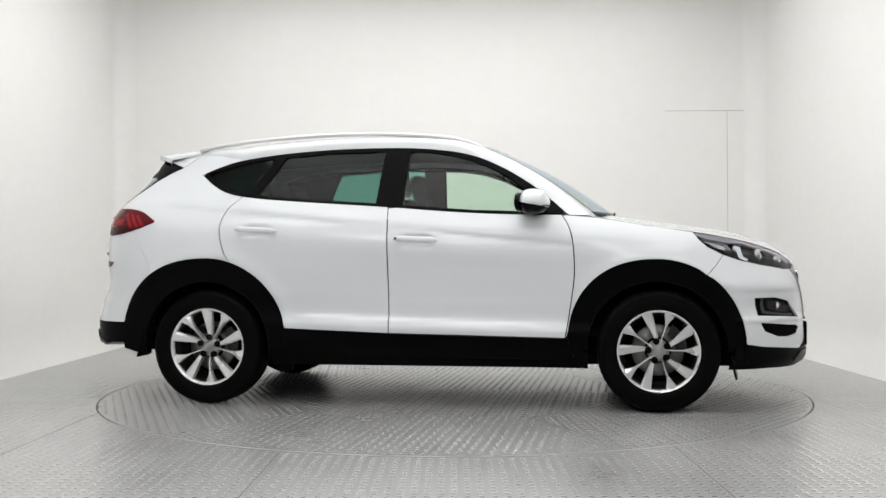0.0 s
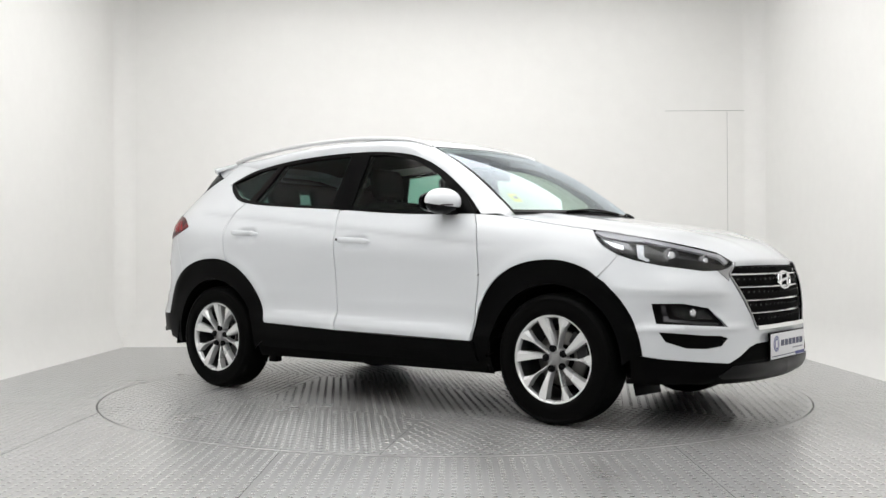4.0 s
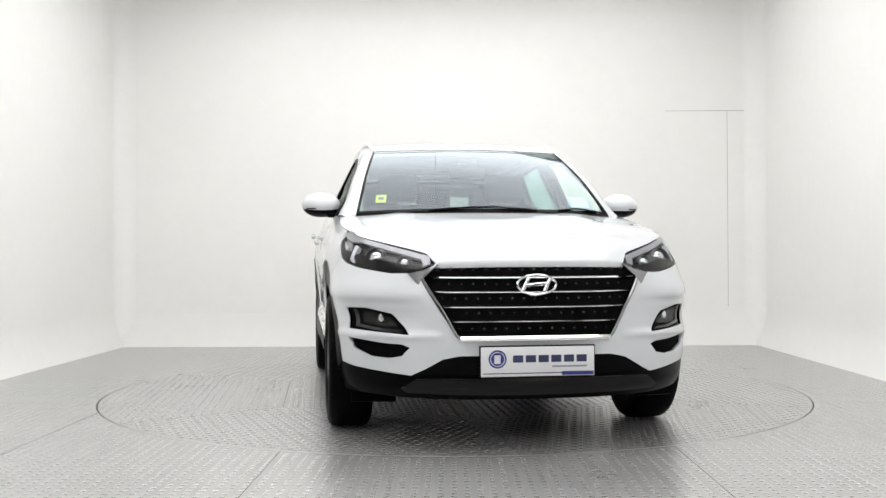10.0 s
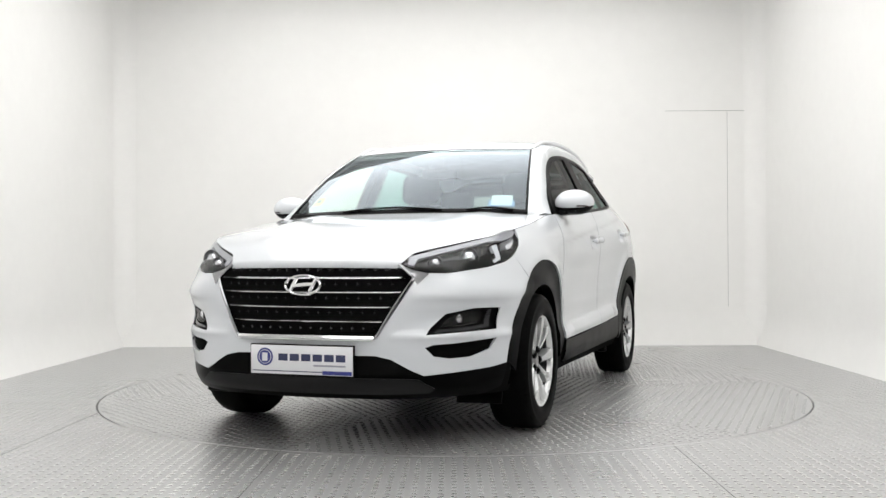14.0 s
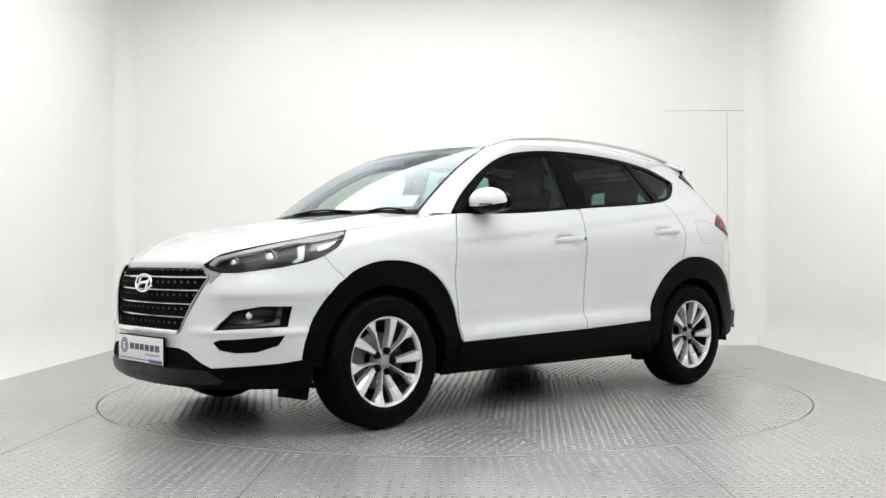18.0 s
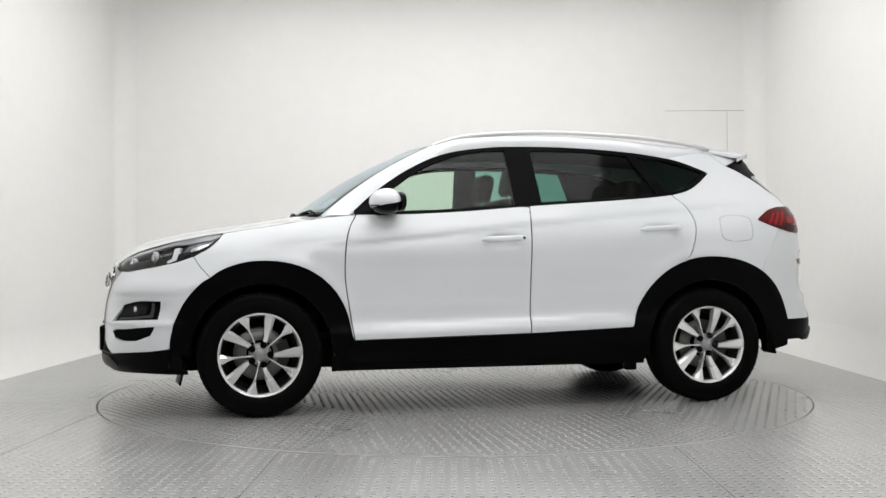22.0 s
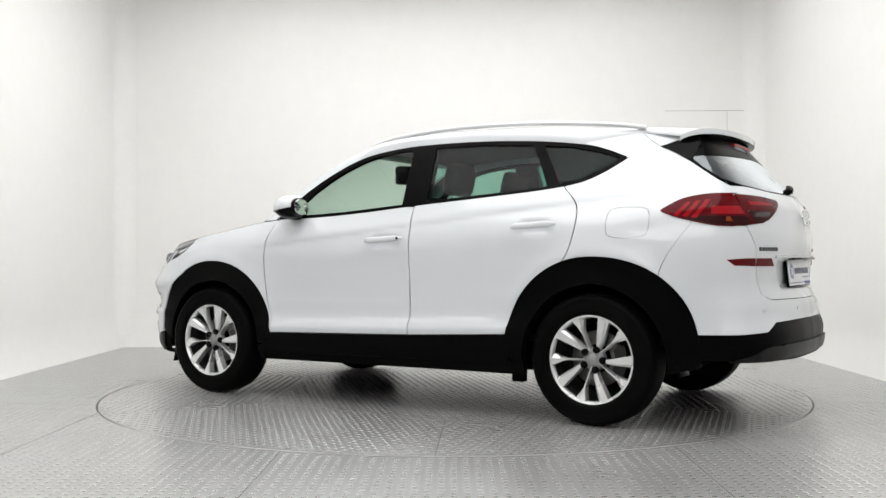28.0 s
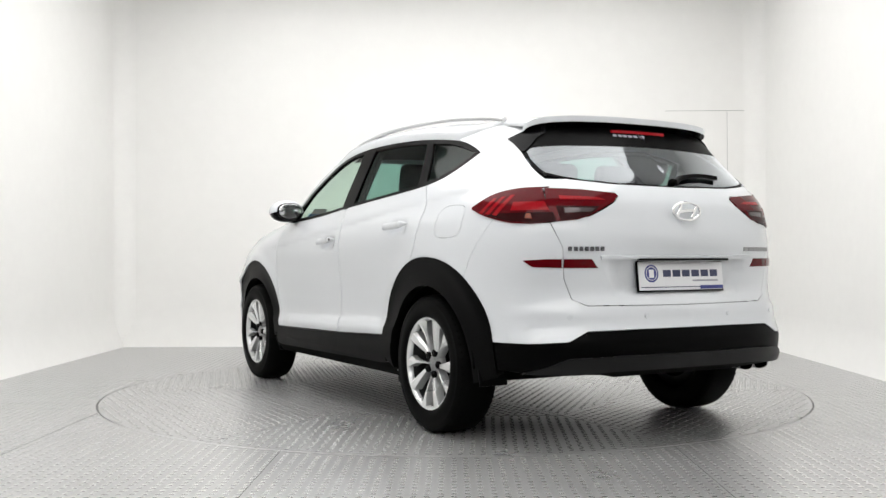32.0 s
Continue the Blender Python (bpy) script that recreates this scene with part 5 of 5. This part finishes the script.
# black fins between the spoiler and the rear window
for sd in (1, -1):
    wh = side_pts([(-1.503, 1.546), (-1.553, 1.503), (-1.612, 1.461), (-1.67, 1.483), (-1.735, 1.512), (-1.79, 1.526)])
    panel("spoiler_side", [(sd * u, z) for u, z in wh], skin, PAINT, sp, off=0.002, thick=0.01, step=0.015)
    fin = side_pts([(-1.617, 1.459), (-1.67, 1.481), (-1.737, 1.510), (-1.80, 1.516), (-1.795, 1.455), (-1.785, 1.385), (-1.768, 1.381), (-1.70, 1.420)])
    panel("spoiler_fin", [(sd * u, z) for u, z in fin], skin, GLOSS, sp, "black fin", off=0.006, thick=0.01)

# rear window surround and wiper
rgo = [(U_END, 1.206)] + rear_pts([(0.35, 1.213), (0.55, 1.236)]) + side_pts([(-1.965, 1.256), (-1.925, 1.275), (-1.84, 1.334), (-1.775, 1.38), (-1.79, 1.45)]) + rear_pts([(0.56, 1.49)]) + [(U_END, 1.515)]
rgi = [(U_END, 1.210)] + rear_pts([(0.35, 1.217), (0.54, 1.240)]) + side_pts([(-1.953, 1.270), (-1.848, 1.338), (-1.805, 1.372)]) + rear_pts([(0.60, 1.400), (0.40, 1.408)]) + [(U_END, 1.416)]
panel("rear_window_band", rear_both(rgo), rear_skin, TRIM, car, "black band round the rear window", off=-0.002, holes=[rear_both(rgi)], thick=0.006)
wp = rear_skin(np.array([0.0, 0.06, 0.14, 0.24, 0.34]), np.array([1.232, 1.255, 1.268, 1.272, 1.266]), 0.022)
sweep("rear_wiper", spline(wp, 6), [(-0.012, -0.012), (0.012, -0.012), (0.008, 0.008), (-0.008, 0.008)], TRIM, car, "black rear wiper")
part("wiper_hub", bowl(bmesh.new(), wp[0] + np.array([0.03, 0, -0.006]), (-1, 0, 0.3), [(0.018, 0.0), (0.017, 0.024), (0.011, 0.032), (0.0, 0.034)], 20), TRIM, car, "black rear wiper hub")

# small sticker on the dark band: a disc and bars
for v0, v1 in [(-0.180, -0.156)] + [(-0.142 + 0.031 * k, -0.120 + 0.031 * k) for k in range(6)]:
    panel("window_sticker", [(v0, 1.466), (v1, 1.466), (v1, 1.477), (v0, 1.477)], rear_skin, PLATEGREY, car, "small grey bar on the dark band", off=0.002, thick=0.002, step=0.012)

# dark backing of the seam between tailgate and quarter panel
for sd in (1, -1):
    bk = side_pts([(-1.88, 1.31), (-1.91, 1.17), (-2.03, 1.16), (-2.07, 1.20), (-2.0, 1.25)])
    panel("seam_backing", [(sd * u, z) for u, z in bk], skin, DARK, car, off=-0.014, thick=0)
    q = side_pts([(-1.09, 1.262), (-1.30, 1.32), (-1.42, 1.402), (-1.28, 1.455), (-0.96, 1.50)])
    panel("inner_trim", [(sd * u, z) for u, z in q], skin, CABIN, car, off=-0.045, thick=0.01, step=0.05)

# windscreen band, wipers, stickers, cowl
for sd in (1, -1):
    bnd = [(0.98 * sd, 0), (1.0 * sd, 0), (1.0 * sd, 1), (0.98 * sd, 1)]
    panel("screen_band", bnd, lambda a, b, off=0: screen(a, b) + np.array([0.003, 0, 0.003]), GLOSS, car, step=0.05, thick=0)
panel("screen_band", [(-1, 0), (1, 0), (1, 0.025), (-1, 0.025)], lambda a, b, off=0: screen(a, b) + np.array([0.004, 0, 0.004]), GLOSS, car, step=0.04, thick=0)
panel("screen_band", [(-1, 0.978), (1, 0.978), (1, 1.0), (-1, 1.0)], lambda a, b, off=0: screen(a, b) + np.array([0.004, 0, 0.004]), GLOSS, car, step=0.04, thick=0)
panel("cowl", [(-1, -0.06), (1, -0.06), (1, 0.03), (-1, 0.03)], lambda a, b, off=0: screen(a, b) + np.array([0.0, 0, 0.002]), TRIM, car, step=0.04, thick=0)
for s0, s1, t1 in ((-0.46, 0.38, 0.03), (0.56, 0.90, 0.03)):
    ss = np.linspace(s0, s1, 14)
    pth = screen(ss, 0.0 + t1 * np.sin(np.linspace(0, math.pi, 14))) + np.array([0.008, 0, 0.010])
    sweep("wiper", pth, [(-0.005, -0.005), (0.005, -0.005), (0.003, 0.005), (-0.003, 0.005)], TRIM, car, "black windscreen wiper")


def sticker(name, s0, s1, t0, t1, mat, label, off=-0.004):
    return panel(name, [(s0, t0), (s1, t0), (s1, t1), (s0, t1)], lambda a, b, o=0: screen(a, b) + np.array([off, 0, off]), mat, car, label, step=0.04, thick=0)


st = sticker("sticker", -0.87, -0.785, 0.13, 0.225, YELLOW, "yellow sticker inside the windscreen")
sticker("sticker_mark", -0.85, -0.805, 0.16, 0.195, PLATEINK, "dark bar on the yellow sticker", -0.002)
sticker("paper_disc", 0.70, 0.90, 0.07, 0.14, STICKBLUE, "blue edge of a paper disc", -0.004)
sticker("paper_disc", 0.72, 0.88, 0.08, 0.20, PAPER, "pale paper disc inside the windscreen", -0.003)

# ---------------------------------------------------------------- wheels


def lathe(prof, n=72):
    """Turn (radius, width) points about the wheel's axle."""
    P, m = [], len(prof)
    for i in range(n):
        a = 2 * math.pi * i / n
        for r, w in prof:
            P.append((r * math.cos(a), w, r * math.sin(a)))
    f = []
    for i in range(n):
        k = (i + 1) % n
        for j in range(m - 1):
            f.append((i * m + j, i * m + j + 1, k * m + j + 1, k * m + j))
    return P, f


def spoke(bm, ang, wide):
    """One flat-faced spoke: a broad one, or a slim one that flares at the rim; the flanks fall away to the dark barrel."""
    ca, sa = math.cos(ang), math.sin(ang)

    def at(r, t, w):
        # seen from outside, angles and offsets run anticlockwise
        return bm.verts.new((-(r * ca - t * sa), w, r * sa + t * ca))

    # radius, offset to the side, half width, height of the face
    broad = ((0.034, -0.004, 0.008, 0.066), (0.060, -0.008, 0.010, 0.072), (0.085, -0.009, 0.0135, 0.077), (0.115, -0.007, 0.0170, 0.083), (0.150, -0.004, 0.0215, 0.089), (0.185, 0.0, 0.0260, 0.093), (0.224, 0.004, 0.0305, 0.0965))
    slim = ((0.034, 0.003, 0.005, 0.066), (0.060, 0.002, 0.0040, 0.072), (0.085, 0.001, 0.0040, 0.077), (0.115, 0.0, 0.0045, 0.083), (0.150, 0.0, 0.0065, 0.089), (0.180, 0.0, 0.0150, 0.093), (0.205, 0.0, 0.0270, 0.095), (0.224, 0.0, 0.0305, 0.0965))
    rows = []
    for r, c, half, face in (broad if wide else slim):
        lo, hi = c - half, c + half
        q = half * (0.5 if wide else 0.75)
        rows.append([at(r, lo - 0.001, face - 0.045), at(r, lo, face - 0.014), at(r, lo + q, face - 0.0005), at(r, hi - 0.0015, face), at(r, hi, face - 0.003), at(r, hi + 0.001, face - 0.045)])
    for a, b in zip(rows, rows[1:]):
        for i in range(5):
            bm.faces.new((a[i], a[i + 1], b[i + 1], b[i]))
    bm.faces.new(rows[-1])


def wheel(name):
    e = new(name)
    p, f = lathe([(0.226, -0.10), (0.236, -0.108), (0.264, -0.114), (0.305, -0.111), (0.330, -0.100), (0.341, -0.085), (0.3445, -0.060), (0.345, 0.0), (0.3445, 0.060), (0.341, 0.085), (0.330, 0.100), (0.318, 0.107), (0.314, 0.109), (0.309, 0.108), (0.29, 0.112), (0.268, 0.114), (0.252, 0.112), (0.237, 0.106), (0.227, 0.096)])
    mesh_object("tyre", p, f, RUBBER, e, "black tyre")
    bm = bmesh.new()
    for i in range(60):
        a = 2 * math.pi * i / 60
        for w0, w1, sk in ((-0.098, -0.050, 0.05), (0.050, 0.098, -0.05)):
            vs = []
            for w, da, dr in ((w0, sk, 0), (w1, 0, 0)):
                for d in (-0.018, 0.018):
                    rr = 0.3465 if abs(w) < 0.09 else 0.336
                    vs.append(bm.verts.new((rr * math.cos(a + da + d), w, rr * math.sin(a + da + d))))
            bm.faces.new((vs[0], vs[1], vs[3], vs[2]))
    part("tyre_tread", bm, RUBBER, e)["kind"] = "stuff"
    p, f = lathe([(0.160, -0.09), (0.210, -0.085), (0.214, 0.02), (0.217, 0.070)])
    mesh_object("rim_barrel", p, f, BARREL, e, "dark wheel barrel")
    p, f = lathe([(0.215, 0.072), (0.217, 0.086), (0.221, 0.095), (0.229, 0.101), (0.2345, 0.100), (0.2355, 0.094), (0.2335, 0.085)])
    mesh_object("rim_lip", p, f, ALLOY, e, "silver rim lip")
    for k in range(10):
        bm = bmesh.new()
        spoke(bm, radians(75 + 36 * k + (3 if k % 2 else 0)), k % 2 == 0)
        part("spoke", bm, ALLOY, e, "silver spoke", sharp=10)
    p, f = lathe([(0.064, 0.030), (0.060, 0.052), (0.052, 0.062), (0.040, 0.067), (0.036, 0.069), (0.0305, 0.069)], 40)
    mesh_object("hub", p, f, CAPGREY, e, "grey hub")
    p, f = lathe([(0.0305, 0.066), (0.030, 0.072), (0.026, 0.0745), (0.0, 0.076)], 32)
    mesh_object("hub_cap", p, f, CAPGREY, e, "grey hub cap")
    for k in range(5):
        a = radians(108 + 72 * k)
        bm = bowl(bmesh.new(), (0.056 * math.cos(a), 0.064, 0.056 * math.sin(a)), (0, 1, 0), [(0.019, 0.0), (0.019, 0.014), (0.012, 0.015), (0.0095, 0.020), (0.0, 0.0205)], 12)
        part("wheel_nut", bm, GLOSS, e, "dark wheel nut")
    p, f = lathe([(0.075, 0.0), (0.145, 0.0), (0.148, -0.004), (0.148, -0.02)], 48)
    mesh_object("brake_disc", p, f, DISC, e, "steel brake disc")
    bm = bmesh.new()
    for k in range(9):
        a = radians(150 + 7 * k)
        vs = [bm.verts.new((r * math.cos(a + d), w, r * math.sin(a + d))) for d in (0, radians(7)) for r, w in ((0.10, 0.012), (0.165, 0.012), (0.165, -0.03))]
        bm.faces.new((vs[0], vs[1], vs[4], vs[3]))
        bm.faces.new((vs[1], vs[2], vs[5], vs[4]))
    bmesh.ops.remove_doubles(bm, verts=bm.verts, dist=1e-5)
    part("brake_caliper", bm, BARREL, e, "grey brake caliper")
    p, f = lathe([(0.0, -0.07), (0.15, -0.075), (0.19, -0.085)], 40)
    mesh_object("back_plate", p, f, DARK, e)
    return e


first = wheel("wheel")
first["label"] = "silver ten-spoke alloy wheel with black tyre"
first.parent = car
first.matrix_basis = pose(WB, 0.80, RT)
for wx, sd in ((WB, -1), (-WB, 1), (-WB, -1)):
    copy_thing(first, pose(wx, sd * 0.80, RT, 0, {(1, -1): 31, (-1, 1): -4, (-1, -1): 16}[(1 if wx > 0 else -1, sd)], 0 if sd > 0 else 180))

# wheel wells, floor pan and mud flaps
for wx in (WB, -WB):
    for sd in (1, -1):
        P = []
        angs = np.linspace(2, 178, 40)
        for a in angs:
            for r, y in ((0.425, 0.855 if wx > 0 else 0.89), (0.425, 0.48), (0.0, 0.47)):
                P.append((wx + r * math.cos(radians(a)), sd * y, HUB + r * math.sin(radians(a))))
        mesh_object("wheel_well", P, grid_faces(40, 3), DARK, car)
        fx = wx - 0.43 if wx > 0 else wx - 0.45
        bm = box(bmesh.new(), -0.006, 0.006, -0.075, 0.075, -0.06, 0.14, 0.004)
        bmesh.ops.transform(bm, matrix=pose(fx + 0.0, sd * 0.80, 0.30 if wx > 0 else 0.335, 0, 10 if wx > 0 else 12, 0), verts=bm.verts)
        part("mud_flap", bm, TRIM, car, "black mud flap")
# ribbed steps along the sills and small air dams before the front wheels
for sd in (1, -1):
    q = [(x, sd * 0.893, 0.330 - 0.012 * x) for x in np.linspace(0.80, -0.83, 40)][::sd]
    sweep("sill_step", q, [(-0.04, -0.036), (0.004, -0.030), (0.016, 0.012), (0.017, 0.020), (0.010, 0.026), (-0.04, 0.028)], TRIM, car, "black step along the sill")
    for a, b in ((0.66, 0.56), (-0.62, -0.74)):
        part("jacking_lug", box(bmesh.new(), b, a, sd * 0.80 - 0.03, sd * 0.80 + 0.03, 0.262, 0.30, 0.008), TRIM, car)
    bm = box(bmesh.new(), -0.006, 0.006, -0.11, 0.11, -0.075, 0.05, 0.004)
    bmesh.ops.transform(bm, matrix=pose(1.765, sd * 0.70, 0.252, 0, -14, sd * 8), verts=bm.verts)
    part("air_dam", bm, TRIM, car, "black air dam")
part("floor_pan", box(box(box(bmesh.new(), -1.40, 1.95, -0.60, 0.60, 0.235, 0.42, 0.03), -1.80, -1.40, -0.58, 0.58, 0.305, 0.415, 0.03), -0.86, 0.86, -0.84, 0.84, 0.262, 0.40, 0.03), DARK, car, "dark underside")
part("silencer", box(bmesh.new(), -1.98, -1.62, -0.62, 0.25, 0.295, 0.39, 0.045, 4), DARK, car, "dark exhaust silencer")
part("bulkhead", box(bmesh.new(), 1.0, 1.06, -0.72, 0.72, 0.4, 1.08), DARK, car)
part("cabin_floor", box(bmesh.new(), -1.9, 1.0, -0.80, 0.80, 0.42, 0.46), DARK, car)

# ---------------------------------------------------------------- the cabin


def seat(name, x, y, w, rear=False):
    """A seat with cushion, leaning backrest and head restraints."""
    e = new(name)
    e.parent = car
    e["label"] = "black cloth rear bench" if rear else "black cloth front seat"
    e.matrix_basis = pose(x, y, 0.37 if rear else 0.395)
    part("cushion", box(bmesh.new(), -0.27, 0.27, -w / 2, w / 2, 0.12, 0.30, 0.06, 4), CABIN, e)
    bm = box(bmesh.new(), -0.075, 0.075, -w / 2, w / 2, 0.0, 0.66, 0.065, 4)
    bmesh.ops.transform(bm, matrix=pose(-0.24, 0, 0.22, 0, -20, 0), verts=bm.verts)
    part("backrest", bm, CABIN, e)
    for yy in ((-0.42, 0.0, 0.42) if rear else (0.0,)):
        bm = box(bmesh.new(), -0.05, 0.05, -0.135, 0.135, 0.0, 0.17 if rear else 0.20, 0.045, 4)
        bmesh.ops.transform(bm, matrix=pose(-0.50, yy, 0.865, 0, -12, 0), verts=bm.verts)
        part("head_restraint", bm, CABIN, e)
        for d in (-0.05, 0.05):
            part("restraint_post", bowl(bmesh.new(), (-0.475, yy + d, 0.80), (-0.25, 0, 1), [(0.006, 0.0), (0.006, 0.10)], 8), CHROME, e)
    return e


seat("front_seat", 0.27, 0.37, 0.50)
seat("front_seat", 0.27, -0.37, 0.50)
seat("rear_bench", -0.66, 0.0, 1.30, True)
bm = box(bmesh.new(), 0.62, 1.0, -0.70, 0.70, 0.80, 1.085, 0.06, 4)
part("dashboard", bm, CABIN, car, "black dashboard")
part("instrument_hood", box(bmesh.new(), 0.60, 0.80, -0.56, -0.18, 1.04, 1.125, 0.03, 3), CABIN, car)
a = np.linspace(0, 2 * math.pi, 36, endpoint=False)
sw = [(0.52 + 0.185 * math.sin(t) * -0.45, -0.37 + 0.185 * math.cos(t), 0.985 + 0.185 * math.sin(t) * 0.89) for t in a]
sweep("steering_wheel", sw, oval(0.015, 0.015, 8), CABIN, car, "black steering wheel", closed=True, up=(0.89, 0, 0.45))
part("steering_boss", box(bmesh.new(), 0.52, 0.60, -0.45, -0.29, 0.93, 1.03, 0.03, 3), CABIN, car)
part("parcel_shelf", box(bmesh.new(), -1.85, -1.30, -0.62, 0.62, 1.075, 1.10, 0.01), CABIN, car)
part("inner_mirror", box(bmesh.new(), 0.38, 0.41, -0.12, 0.12, 1.375, 1.44, 0.02, 3), GLOSS, car, "black inner mirror")
part("sensor_box", box(bmesh.new(), 0.345, 0.45, -0.06, 0.06, 1.44, 1.505, 0.02, 2), GLOSS, car)


def headliner():
    xs = np.linspace(0.33, -1.48, 40)
    P = []
    for x in xs:
        for s in np.linspace(-1, 1, 21):
            P.append((x, s * float(np.interp(-x, [-0.3, 0.0, 0.8, 1.48], [0.55, 0.60, 0.58, 0.47])), float(ROOF_Z(x)) - 0.045 - 0.04 * abs(s) ** 3))
    return P, grid_faces(40, 21)


_p, _f = headliner()
mesh_object("headliner", _p, _f, HEADLINER, car, "grey headliner")
for sd in (1, -1):
    for pts in ([(-0.14, 1.17), (-0.29, 1.18), (-0.265, 1.52), (-0.13, 1.52)], [(-1.06, 1.245), (-1.13, 1.262), (-1.0, 1.49), (-0.93, 1.50)]):
        panel("inner_pillar", [(sd * ux(x, z), z) for x, z in pts], skin, CABIN, car, off=-0.05, thick=0.02, step=0.05)
    part("mud_flap", box(bmesh.new(), -0.905, -0.835, sd * 0.79 - 0.03, sd * 0.79 + 0.03, 0.195, 0.31, 0.008), TRIM, car, "black mud flap")


def motions():
    """The turntable turns at an even pace and carries the car."""
    turn = [(0, -8.65), (1, -15.7), (2, -22.65), (3, -29.75), (4.5, -40.7), (6, -51.8), (7.5, -62.85), (9, -73.8), (11, -88.25), (12, -95.5), (13, -102.4), (14.5, -112.6), (16.5, -126.8), (19, -145.3), (21, -159.9), (23, -174.65), (25, -188.95), (26.5, -199.7), (28, -210.65), (30, -225.5), (32, -240.3)]
    walk(table, [(t, pose(0, 0, 0, 0, 0, a)) for t, a in turn])
    walk(car, [(t, pose(0, 0, 0, 0, 0, a) @ pose(-0.039, 0.0325, 0.002)) for t, a in turn])


motions()
